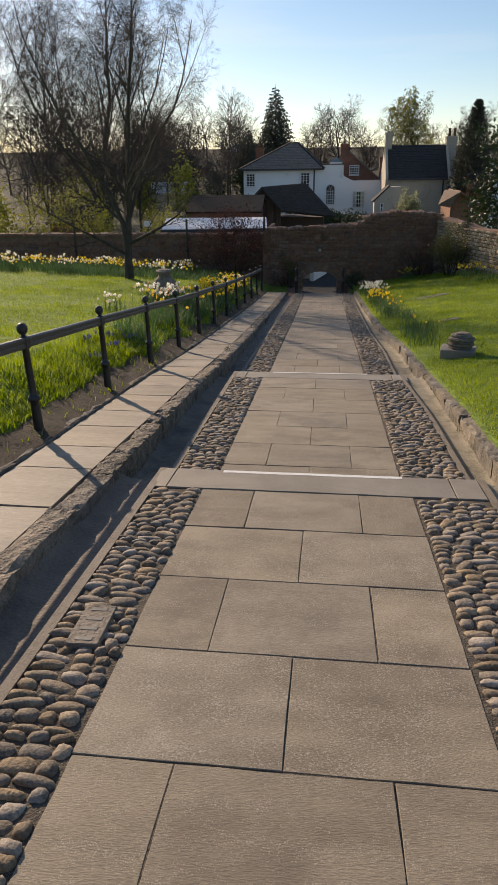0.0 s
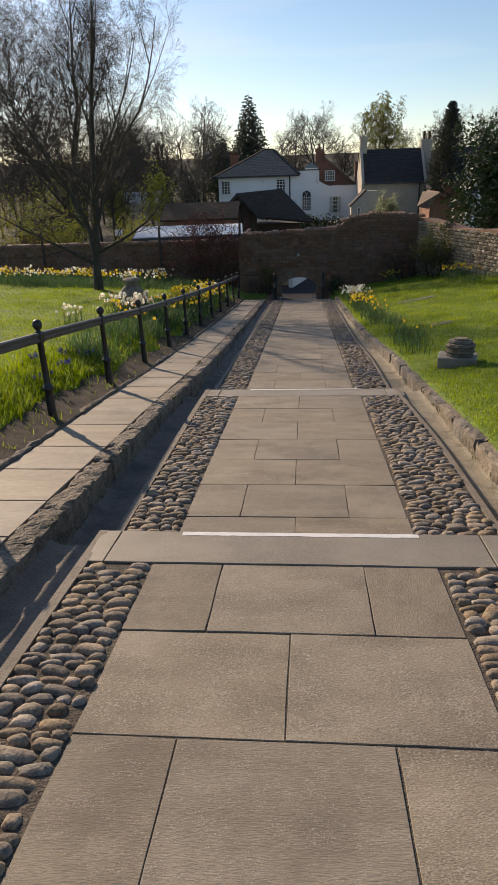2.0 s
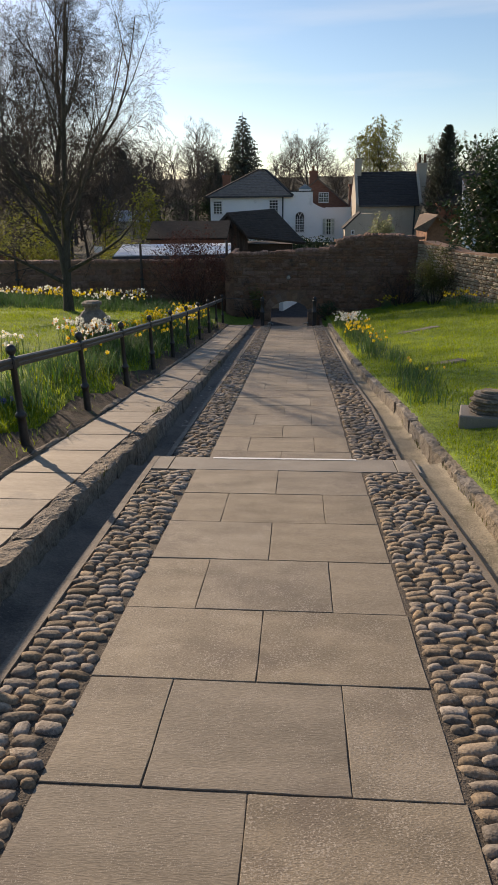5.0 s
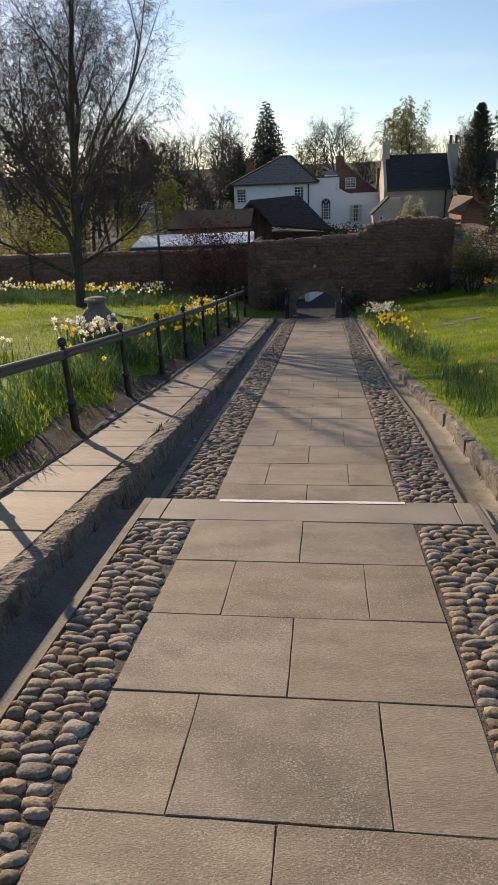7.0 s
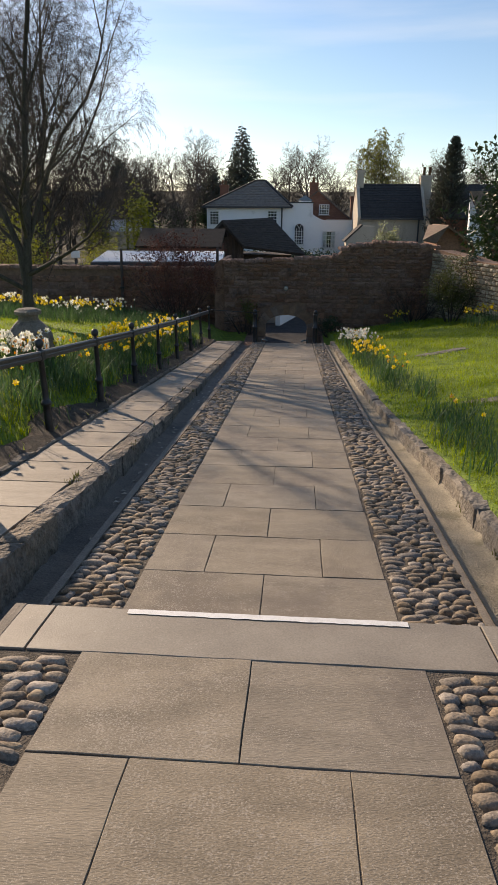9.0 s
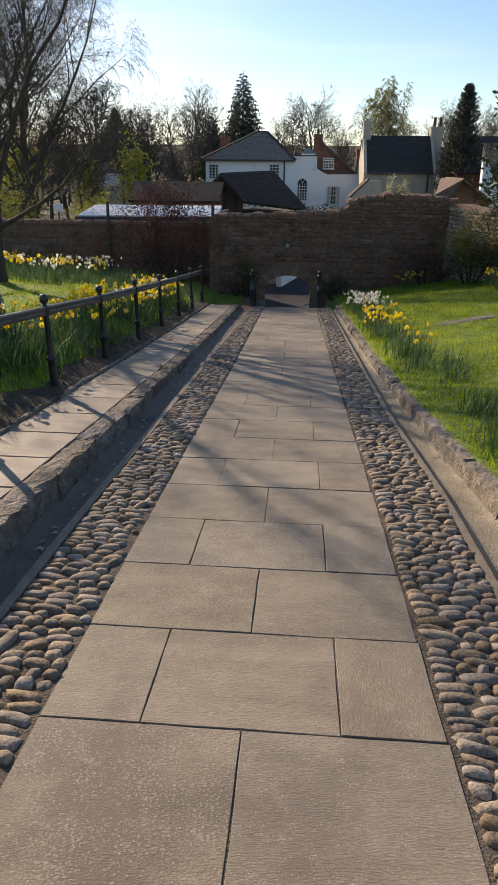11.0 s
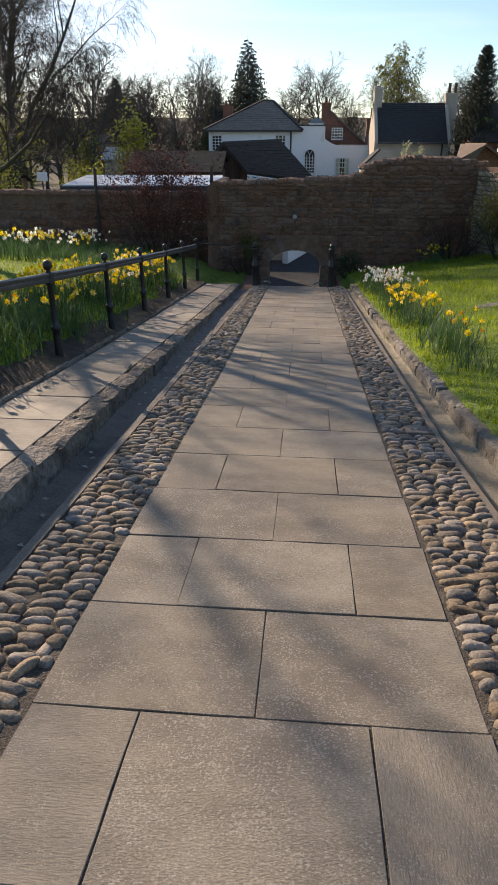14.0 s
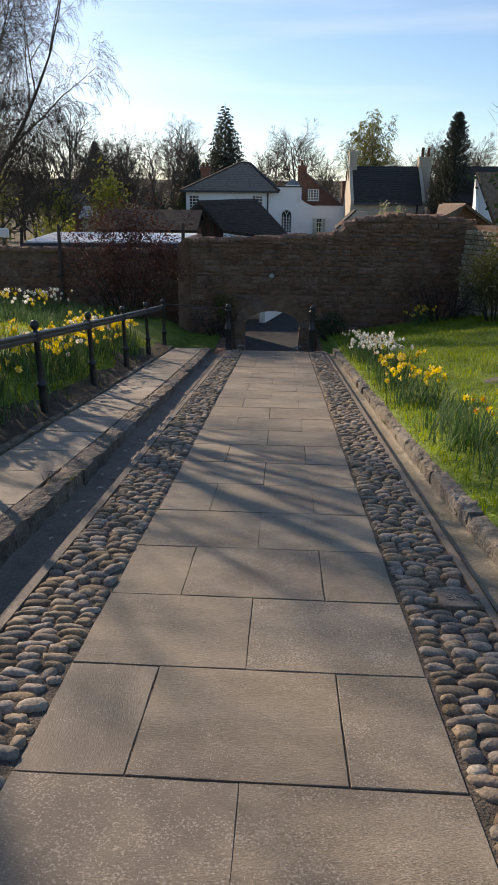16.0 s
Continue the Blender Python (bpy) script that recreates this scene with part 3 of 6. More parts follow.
def arch_z(x, w, rise):
    u = (x - ARCH_X) / w
    return SPRING + rise * math.sqrt(max(0.0, 1 - u * u))


edge = [(-2.3, -5.0)] + TOPS + [(4.35, -5.0), (ARCH_X + ARCH_W, -5.0)]
edge += [(ARCH_X + ARCH_W * math.cos(math.pi * i / 16), SPRING + RISE * math.sin(math.pi * i / 16)) for i in range(17)] + [(ARCH_X - ARCH_W, -5.0)]
gate_wall = tagged(part("wall_gate", prism(edge, WALL_Y + 0.03, WALL_Y + 0.75), M_JOINT), "tall dark stone garden wall with an arched gateway", "wall", kind="structure")
BLOCKS = [slab_mesh("stone_block", 1, 1, 0.1, M_WALLSTONE, 0.05, 0.045, 70 + i) for i in range(8)]


def course_wall(parent, x0, x1, z0, top, heights, widths, at, skip, seed, kinds, limit=300, name="stone_block"):
    """Courses of stone blocks on a wall's face; at(x, z) gives a block's pose with its outer face along local z."""
    r = random.Random(seed)
    z, made = z0, 0
    far_v, far_f = [], []
    while z < 3:
        h = r.uniform(*heights)
        x, any_left = x0, False
        while x < x1 - 0.05:
            w = min(r.uniform(*widths), x1 - x)
            cx, cz = x + w / 2, z + h / 2
            if cz + h * 0.4 < top(cx):
                any_left = True
                if not skip(cx, cz, w, h):
                    m = at(cx, cz) @ pose(0, 0, r.uniform(-0.02, 0.018), r.uniform(-4, 4), r.uniform(-4, 4), r.gauss(0, 2.2)) @ Matrix.Diagonal((w - 0.012, (h - 0.01) * r.uniform(0.9, 1.05), 1, 1))
                    kind = r.choice(kinds)
                    made += 1
                    if made <= limit:
                        place(name, kind, parent, m)
                    else:
                        o = len(far_v)
                        far_v += [tuple(m @ p.co) for p in kind.vertices]
                        far_f += [tuple(o + i for i in p.vertices) for p in kind.polygons]
            x += w
        z += h
        if not any_left:
            break
    if far_v:
        mesh_object("stonework", far_v, far_f, kinds[0].materials[0], parent)["kind"] = "stuff"


course_wall(gate_wall, -2.3, 4.35, -3.75, wall_top, (0.06, 0.19), (0.12, 0.5), lambda x, z: pose(x, WALL_Y, z, 90),
            lambda x, z, w, h: (abs(x - ARCH_X) < ARCH_W + 0.2 + w / 2 and z - h / 2 < arch_z(x, ARCH_W + 0.28, RISE + 0.34)) or abs(x - ARCH_X) < ARCH_W + 0.3 + w / 2 and z < SPRING + 0.05, 11, BLOCKS)
# arch stones round the opening
for i in range(13):
    a = math.pi * (i + 0.5) / 13
    bm = bmesh.new()
    ring = []
    for ang, rx, rz in ((a - 0.115, ARCH_W - 0.02, RISE - 0.01), (a + 0.115, ARCH_W - 0.02, RISE - 0.01), (a + 0.115, ARCH_W + 0.24, RISE + 0.31), (a - 0.115, ARCH_W + 0.24, RISE + 0.31)):
        ring.append((ARCH_X + rx * math.cos(ang), SPRING + rz * math.sin(ang)))
    ob = part("arch_stone", prism(ring, WALL_Y - 0.05, WALL_Y + 0.25), M_ARCH, gate_wall)
for s in (-1, 1):
    for k in range(6):
        z = SPRING - 0.31 * (k + 1)
        x = ARCH_X + s * (ARCH_W + 0.11)
        part("jamb_stone", boxes(((x - 0.13, WALL_Y - 0.05, z), (x + 0.13, WALL_Y + 0.3, z + 0.30)), bevel=0.015), M_ARCH, gate_wall)
# rough coping
rc = random.Random(8)
x = -2.32
while x < 4.35:
    w = rc.uniform(0.2, 0.42)
    ob = place("coping_stone", BLOCKS[rc.randrange(8)], gate_wall, pose(x + w / 2, WALL_Y + 0.36, wall_top(x + w / 2) + rc.uniform(0.03, 0.08), rc.uniform(-3, 3), rc.uniform(-4, 4), rc.uniform(-4, 4)) @ Matrix.Diagonal((w, 0.74, 0.9, 1)))
    x += w
# a buttress that stands at the end of the tall wall
tagged(part("wall_end_pier", prism([(-2.62, -5), (-2.62, -1.02), (-2.44, -0.86), (-2.3, -0.86), (-2.3, -5)], WALL_Y + 0.1, WALL_Y + 2.6), M_WALLSTONE), "stone pier with sloping top at the end of the tall wall", "wall", kind="structure")

# the lower wall behind the flower bed
LOW_Y = 30.0
low_wall = tagged(part("wall_low", boxes(((-60, LOW_Y + 0.03, -5.5), (-2.5, LOW_Y + 0.45, -1.36))), M_JOINT), "long low garden wall of squared stone behind the daffodil bed", "wall", kind="structure")
course_wall(low_wall, -17, -2.5, -3.05, lambda x: -1.36, (0.22, 0.27), (0.35, 0.75), lambda x, z: pose(x, LOW_Y, z, 90), lambda x, z, w, h: False, 12, BLOCKS)
rc = random.Random(9)
x = -40.0
while x < -2.5:
    w = rc.uniform(0.5, 0.9)
    place("coping_stone", BLOCKS[rc.randrange(8)], low_wall, pose(x + w / 2, LOW_Y + 0.24, -1.25 + rc.uniform(-0.008, 0.008)) @ Matrix.Diagonal((w - 0.01, 0.56, 1.1, 1)))
    x += w

# the rubble wall that runs back along the lawn
RW_A, RW_B = Vector((4.3, 28.0, 0)), Vector((9.2, 14.6, 0))
along = (RW_B - RW_A).normalized()
rw_len = (RW_B - RW_A).length
turn_rw = math.degrees(math.atan2(along.y, along.x))


def rw_top(s):
    return -0.46 - 0.055 * s + 0.03 * math.sin(s * 1.7) + 0.02 * math.sin(s * 4.1) + (0.10 if s > 4.2 else 0.0)


rub = bmesh.new()
n = 30
lo = [[rub.verts.new((rw_len * i / n, yy, zz)) for yy, zz in ((-0.03, -4.2), (-0.03, rw_top(rw_len * i / n) - 0.02), (-0.5, rw_top(rw_len * i / n) - 0.02), (-0.5, -4.2))] for i in range(n + 1)]
for p, q in zip(lo, lo[1:]):
    for k in range(4):
        rub.faces.new((p[k], q[k], q[(k + 1) % 4], p[(k + 1) % 4]))
rub.faces.new(lo[0])
rub.faces.new(lo[-1][::-1])
rubble_wall = tagged(part("wall_rubble", rub, M_JOINT), "pale rubble stone wall along the edge of the lawn", "wall", kind="structure")
# its face looks to the path: local -y after the turn
rubble_wall.matrix_basis = Matrix.Translation(RW_A) @ pose(0, 0, 0, 0, 0, turn_rw) @ Matrix.Diagonal((1, -1, 1, 1))
RUBBLE = [slab_mesh("rubble_stone", 1, 1, 0.1, M_RUBBLE, 0.09, 0.05, 90 + i) for i in range(8)]
face = Matrix.Translation(RW_A) @ pose(0, 0, 0, 0, 0, turn_rw)
loose = empty("rubble_facing", face, "", "", kind="structure")
tagged(loose, "irregular pale stones facing the rubble wall", "wall")
course_wall(loose, 0, 9.0, -3.0, rw_top, (0.09, 0.16), (0.13, 0.34), lambda x, z: pose(x, 0.0, z, 90), lambda x, z, w, h: z < -2.9 + 0.02 * x, 13, RUBBLE, 300, "rubble_stone")


# ---- houses ----
def window(parent, x0, x1, z0, z1, y, across, down, name="window", arched=False, blind=0.0):
    """A sash window set in a front wall that faces -y: frame, glazing bars and panes."""
    w, h, y = x1 - x0, z1 - z0, y - 0.11
    holder = part(name, boxes(((x0 - 0.05, y - 0.05, z0 - 0.06), (x1 + 0.05, y + 0.02, z0))), M_WOODWHITE, parent)
    f = 0.07
    bars = [((x0, y - 0.03, z0), (x0 + f, y + 0.05, z1)), ((x1 - f, y - 0.03, z0), (x1, y + 0.05, z1)), ((x0, y - 0.03, z0), (x1, y + 0.05, z0 + f))]
    if not arched:
        bars.append(((x0, y - 0.03, z1 - f), (x1, y + 0.05, z1)))
    bars += [((x0 + w * i / across - 0.025, y - 0.02, z0), (x0 + w * i / across + 0.025, y + 0.03, z1)) for i in range(1, across)]
    bars += [((x0, y - 0.021, z0 + h * i / down - 0.025), (x1, y + 0.031, z0 + h * i / down + 0.025)) for i in range(1, down)]
    bm = boxes(*bars)
    if arched:
        r, cx = w / 2, (x0 + x1) / 2
        for i in range(10):
            a0, a1 = math.pi * i / 10, math.pi * (i + 1) / 10
            q = [(cx + k * math.cos(a), z1 + k * math.sin(a)) for k, a in ((r - f, a0), (r, a0), (r, a1), (r - f, a1))]
            vs = [bm.verts.new((px, y - 0.03, pz)) for px, pz in q] + [bm.verts.new((px, y + 0.05, pz)) for px, pz in q]
            for fc in ((0, 1, 2, 3), (4, 7, 6, 5), (0, 4, 5, 1), (1, 5, 6, 2), (2, 6, 7, 3), (3, 7, 4, 0)):
                bm.faces.new([vs[k] for k in fc])
        for a in (60, 120):
            c, s = math.cos(radians(a)), math.sin(radians(a))
            vs = [bm.verts.new(p) for p in ((cx - 0.025, y - 0.02, z1), (cx + 0.025, y - 0.02, z1), (cx + r * c + 0.025, y - 0.02, z1 + r * s), (cx + r * c - 0.025, y - 0.02, z1 + r * s))]
            bm.faces.new(vs)
    part("sash", bm, M_WOODWHITE, holder)
    outline = [(x0, z0), (x1, z0), (x1, z1)]
    if arched:
        outline += [((x0 + x1) / 2 + w / 2 * math.cos(math.pi * i / 10), z1 + w / 2 * math.sin(math.pi * i / 10)) for i in range(1, 10)]
    outline.append((x0, z1))
    pane = part("pane", prism(outline, y + 0.04, y + 0.055), M_GLASS, holder, "dark reflecting glass")
    pane.visible_shadow = False
    if blind:
        part("curtain", boxes(*(((a, y + 0.065, z0), (a + w * blind, y + 0.085, z1)) for a in (x0, x1 - w * blind))), M_WOODWHITE, holder, "pale curtain behind the glass")
    # a thin dark sheet stands for the shade of the room inside
    part("dark_room", prism(outline, y + 0.09, y + 0.10), M_ROOMDARK, holder)
    return holder


def chimney(parent, x0, x1, y, z0, z1, pots, mat, depth=0.8):
    st = part("chimney", boxes(((x0, y, z0), (x1, y + depth, z1 - 0.25)), ((x0 - 0.06, y - 0.06, z1 - 0.25), (x1 + 0.06, y + depth + 0.06, z1))), mat, parent)
    for px, h in pots:
        b = lathe([(0.13, 0), (0.12, h - 0.06), (0.15, h - 0.05), (0.15, h)], 10)
        bmesh.ops.translate(b, verts=b.verts, vec=(px, y + depth / 2, z1))
        part("chimney_pot", b, M_TILE, st, smooth=True)
    return st


def roof(parent, quads, mat, thick=0.12, label=""):
    """Roof planes, each with a thickness."""
    bm = bmesh.new()
    for q in quads:
        nv = (Vector(q[1]) - Vector(q[0])).cross(Vector(q[2]) - Vector(q[0])).normalized()
        if nv.z < 0:
            nv = -nv
        a = [bm.verts.new(p) for p in q]
        b = [bm.verts.new(Vector(p) - nv * thick) for p in q]
        bm.faces.new(a)
        bm.faces.new(b[::-1])
        for i in range(len(q)):
            bm.faces.new((a[i], a[(i + 1) % len(q)], b[(i + 1) % len(q)], b[i]))
    return part("roof", bm, mat, parent, label)


def slate_rows(parent, a, b, c, d, rows, mat):
    """Thin courses laid over a roof plane a-b (eave) to d-c (ridge)."""
    a, b, c, d = map(Vector, (a, b, c, d))
    nv = (b - a).cross(d - a).normalized()
    if nv.z < 0:
        nv = -nv
    bm = bmesh.new()
    for i in range(rows):
        u0, u1 = i / rows, (i + 1.06) / rows
        p = [a.lerp(d, u0), b.lerp(c, u0), b.lerp(c, min(u1, 1)), a.lerp(d, min(u1, 1))]
        lo_, hi_ = 0.035, 0.008
        top = [p[0] + nv * lo_, p[1] + nv * lo_, p[2] + nv * hi_, p[3] + nv * hi_]
        vs = [bm.verts.new(q) for q in top] + [bm.verts.new(q - nv * 0.03) for q in top]
        for fc in ((0, 1, 2, 3), (0, 4, 5, 1), (1, 5, 6, 2), (3, 7, 4, 0)):
            bm.faces.new([vs[k] for k in fc])
    ob = part("slate_cover", bm, mat, parent)
    ob["kind"] = "stuff"
    return ob


# white villa with a hipped slate roof
villa = empty("white_villa", Matrix(), "white rendered villa with a weathered hipped slate roof", "house")
VY, EAVE = 76.0, 1.12
part("wall", boxes(((-9.3, VY, -6), (-1.1, VY + 9, EAVE))), M_RENDER, villa)
R1, R2 = (-4.6, VY + 4.4, 3.75), (-3.7, VY + 4.6, 3.75)
A, B, C, D = (-9.7, VY - 0.4, EAVE), (-0.7, VY - 0.4, EAVE), (-0.7, VY + 9.4, EAVE), (-9.7, VY + 9.4, EAVE)
roof(villa, [(A, B, R2, R1), (B, C, R2), (C, D, R1, R2), (D, A, R1)], M_HIPSLATE, 0.1)
slate_rows(villa, A, B, R2, R1, 16, M_HIPSLATE)
for p, q in ((A, R1), (B, R2), (R1, R2)):
    p, q = Vector(p), Vector(q)
    hip = part("hip_tiles", boxes(((-0.14, 0, -0.02), (0.14, (q - p).length, 0.1)), bevel=0.03), M_SLATE, villa)
    hip.matrix_basis = Matrix.Translation(p) @ (q - p).to_track_quat("Y", "Z").to_matrix().to_4x4()
part("gutter_board", boxes(((-9.72, VY - 0.5, EAVE - 0.14), (-0.68, VY - 0.38, EAVE + 0.02))), M_FASCIA, villa)
part("drainpipe", boxes(((-1.80, VY - 0.12, -5.5), (-1.66, VY - 0.003, EAVE - 0.1)), bevel=0.03), M_FASCIA, villa)
window(villa, -9.0, -8.05, -0.62, 0.70, VY - 0.02, 3, 5)
window(villa, -3.15, -2.2, -0.62, 0.74, VY - 0.02, 3, 5)
chimney(villa, -8.4, -7.55, VY + 4, 0.5, 3.3, [(-8.15, 0.45), (-7.8, 0.4)], M_BRICK)
# its lower wing with a parapet
wing_top = [(-1.1, 1.46), (1.36, 1.50), (1.36, 0.42)] + [(1.36 + 1.4 * u, 0.42 - 0.56 * math.sin(u * math.pi / 2)) for u in (0.25, 0.5, 0.75, 1.0)] + [(5.9, -0.16)]
part("wing_wall", prism([(-1.1, -6)] + wing_top + [(5.9, -6)], VY + 0.003, VY + 0.5), M_RENDER, villa)
part("parapet_coping", boxes(((-1.15, VY - 0.08, 1.47), (1.42, VY + 0.55, 1.58))), M_FASCIA, villa)
part("wing_coping", boxes(((2.7, VY - 0.06, -0.155), (5.92, VY + 0.54, -0.07))), M_WOODWHITE, villa)
part("wing_back", boxes(((-1.0, VY + 0.6, -6), (1.3, VY + 6, 1.4)), ((1.3, VY + 0.6, -6), (5.8, VY + 2, -0.3))), M_RENDER, villa)
window(villa, -0.46, 0.54, -2.5, -0.93, VY - 0.02, 4, 6, "arched_window", True)
window(villa, 2.42, 3.68, -2.8, -1.16, VY - 0.02, 4, 4, blind=0.36)
lantern = part("roof_lantern", boxes(((-0.1, VY + 1.2, 1.4), (1.2, VY + 2.6, 1.75))), M_WOODWHITE, villa)
roof(lantern, [((-0.2, VY + 1.1, 1.75), (1.3, VY + 1.1, 1.75), (0.55, VY + 1.9, 2.25)), ((1.3, VY + 1.1, 1.75), (1.3, VY + 2.7, 1.75), (0.55, VY + 1.9, 2.25)), ((-0.2, VY + 2.7, 1.75), (-0.2, VY + 1.1, 1.75), (0.55, VY + 1.9, 2.25))], M_LEAD, 0.04)

# brick house behind it
brick = empty("brick_house", Matrix(), "red brick house with a clay tile roof and tall chimneys", "house")
BY = 80.0
part("wall", prism([(1.0, -6), (1.0, 2.2), (2.0, 2.75), (5.5, -0.1), (5.5, -6)], BY, BY + 7), M_BRICK, brick)
roof(brick, [((1.95, BY - 0.25, 2.85), (5.7, BY - 0.25, -0.2), (5.7, BY + 7.2, -0.2), (1.95, BY + 7.2, 2.85)), ((1.95, BY - 0.25, 2.85), (0.3, BY - 0.25, 1.6), (0.3, BY + 7.2, 1.6), (1.95, BY + 7.2, 2.85))], M_TILE, 0.14)
window(brick, 2.05, 3.12, 0.38, 1.4, BY - 0.02, 4, 4)
chimney(brick, 1.05, 1.9, BY + 1.2, 1, 3.6, [(1.45, 0.5)], M_BRICK)
chimney(brick, 5.3, 6.15, BY - 0.5, -4, 2.2, [(5.75, 0.9)], M_BRICK)

# cream house with a dark roof
cream = empty("cream_house", Matrix(), "cream rendered cottage with a steep dark slate roof", "house")
CY = 70.0
part("wall", prism([(5.55, -6), (5.55, 0.25), (11.25, 0.25), (11.25, -6)], CY, CY + 6.5), M_CREAMWALL, cream)
roof(cream, [((5.4, CY - 0.3, 0.12), (11.35, CY - 0.3, 0.12), (11.2, CY + 3.25, 3.15), (5.55, CY + 3.25, 3.15)), ((5.4, CY + 6.8, 0.12), (11.35, CY + 6.8, 0.12), (11.2, CY + 3.25, 3.15), (5.55, CY + 3.25, 3.15))], M_SLATE, 0.14)
slate_rows(cream, (5.4, CY - 0.3, 0.14), (11.35, CY - 0.3, 0.14), (11.2, CY + 3.25, 3.17), (5.55, CY + 3.25, 3.17), 20, M_SLATE)
for x0, x1 in ((5.3, 5.56), (11.2, 11.42)):
    gb = bmesh.new()
    vs = [gb.verts.new((x, y, z)) for x in (x0, x1) for y, z in ((CY - 0.35, -0.1), (CY - 0.35, 0.35), (CY + 3.25, 3.4), (CY + 6.85, 0.35), (CY + 6.85, -6), (CY - 0.02, -6))]
    gb.faces.new(vs[:6])
    gb.faces.new(vs[6:][::-1])
    for i in range(6):
        gb.faces.new((vs[i], vs[(i + 1) % 6], vs[6 + (i + 1) % 6], vs[6 + i]))
    part("gable_wall", gb, M_CREAMWALL, cream)
part("gutter_board", boxes(((5.6, CY - 0.42, 0.02), (11.2, CY - 0.3, 0.16))), M_FASCIA, cream)
part("drainpipe", boxes(((10.75, CY - 0.14, -5), (10.88, CY - 0.003, 0.05))), M_FASCIA, cream)
chimney(cream, 5.3, 5.95, CY + 2.8, 2, 4.35, [(5.62, 0.1)], M_CREAMWALL)
chimney(cream, 11.2, 12.2, CY + 2.8, 0, 3.9, [(11.5, 0.75), (12.0, 0.75)], M_CREAMWALL)
part("lean_to_wall", prism([(4.2, -6), (4.2, -1.7), (5.45, -0.5), (6.6, -0.5), (6.6, -6)], CY - 3, CY - 0.4), M_CREAMWALL, cream)
roof(cream, [((4.0, CY - 3.1, -1.75), (4.0, CY - 0.3, -1.75), (5.5, CY - 0.3, -0.35), (5.5, CY - 3.1, -0.35))], M_SLATE, 0.12)
window(cream, 4.75, 5.05, -2.7, -1.9, CY - 3.02, 1, 2)

# dark-roofed neighbour with a pale gable
row = empty("gabled_house", Matrix(), "house with a dark slate roof and a sunlit pale gable", "house")
part("wall", boxes(((12.3, 66, -6), (24, 72, 0.3))), M_BRICK, row)
roof(row, [((12.2, 65.7, 0.2), (24, 65.7, 0.2), (24, 69, 3.0), (12.2, 69, 3.0)), ((12.2, 72.3, 0.2), (24, 72.3, 0.2), (24, 69, 3.0), (12.2, 69, 3.0))], M_SLATE, 0.14)
gab = bmesh.new()
vs = [gab.verts.new(p) for p in ((12.95, 60, -5), (12.95, 60, 0.2), (13.25, 62.2, 2.1), (14.4, 60.4, -1.2), (14.4, 60.4, -5))]
vb = [gab.verts.new(v.co + Vector((0.5, 2.0, 0))) for v in vs]
gab.faces.new(vs)
gab.faces.new(vb[::-1])
for i in range(5):
    gab.faces.new((vs[i], vs[(i + 1) % 5], vb[(i + 1) % 5], vb[i]))
part("pale_gable", gab, M_RENDER, row, "white rendered gable in sunlight")
roof(row, [((13.15, 61.5, 2.25), (14.6, 60.2, -1.3), (20, 62.5, -1.3), (20, 64, 2.25))], M_TILE, 0.12)

# tiled outbuilding
shed = empty("tiled_outbuilding", Matrix(), "small stone outbuilding with a mossy clay tile roof", "outbuilding")
SY = 40.0
part("wall", prism([(6.75, -5), (6.75, -0.75), (7.2, -0.02), (8.6, -0.85), (8.6, -5)], SY, SY + 3.5), M_WALLSTONE, shed)
roof(shed, [((6.0, SY - 0.4, -0.62), (6.62, SY - 0.5, -0.75), (7.22, SY - 0.3, 0.06), (6.75, SY + 2.6, 0.05))], M_TILE, 0.08)
roof(shed, [((7.18, SY - 0.3, 0.08), (8.75, SY - 0.3, -0.95), (8.75, SY + 3.7, -0.95), (7.18, SY + 3.7, 0.08))], M_TILE, 0.1)

# boarded barn with a big slate roof
barn = empty("boarded_barn", Matrix(), "old boarded barn with a broad dark slate roof", "barn")
part("wall", prism([(-5.9, -6), (-5.9, -1.2), (-4.7, 0.0), (-3.4, -1.25), (-3.4, -6)], 49.0, 49.2), M_BOARD, barn)
for i in range(14):
    x = -5.85 + 2.4 * i / 13
    top = min(0.0 - abs(x + 4.7) * 1.0, 0) - 0.12
    part("board", boxes(((x - 0.08, 48.95, -3.5), (x + 0.08, 48.997, top)), bevel=0.006), M_BOARD, barn)
roof(barn, [((-4.72, 48.8, 0.1), (-1.75, 51.5, 0.25), (0.5, 50.3, -1.95), (-3.3, 48.2, -1.4)), ((-4.72, 48.8, 0.1), (-6.2, 48.8, -1.35), (-4.0, 54, -1.35), (-1.75, 51.5, 0.25))], M_BARNROOF, 0.14)
slate_rows(barn, (-3.3, 48.2, -1.38), (0.5, 50.3, -1.93), (-1.75, 51.5, 0.27), (-4.72, 48.8, 0.12), 14, M_BARNROOF)
part("body", boxes(((-4.4, 50.6, -6), (-0.4, 54, -2.0))), M_BOARD, barn)

# flat-roofed building behind the low wall
flat = empty("flat_roofed_building", Matrix(), "low building with a pale felt flat roof and dark fascia", "building")
fo = [(-7.6, 30.9), (-2.75, 31.7), (-3.4, 38.4), (-9.0, 38.0)]
def slab_poly(pts, z0, z1):
    bm = bmesh.new()
    a = [bm.verts.new((x, y, z0)) for x, y in pts]
    b = [bm.verts.new((x, y, z1)) for x, y in pts]
    bm.faces.new(a[::-1])
    bm.faces.new(b)
    for i in range(len(pts)):
        bm.faces.new((a[i], a[(i + 1) % len(pts)], b[(i + 1) % len(pts)], b[i]))
    return bm
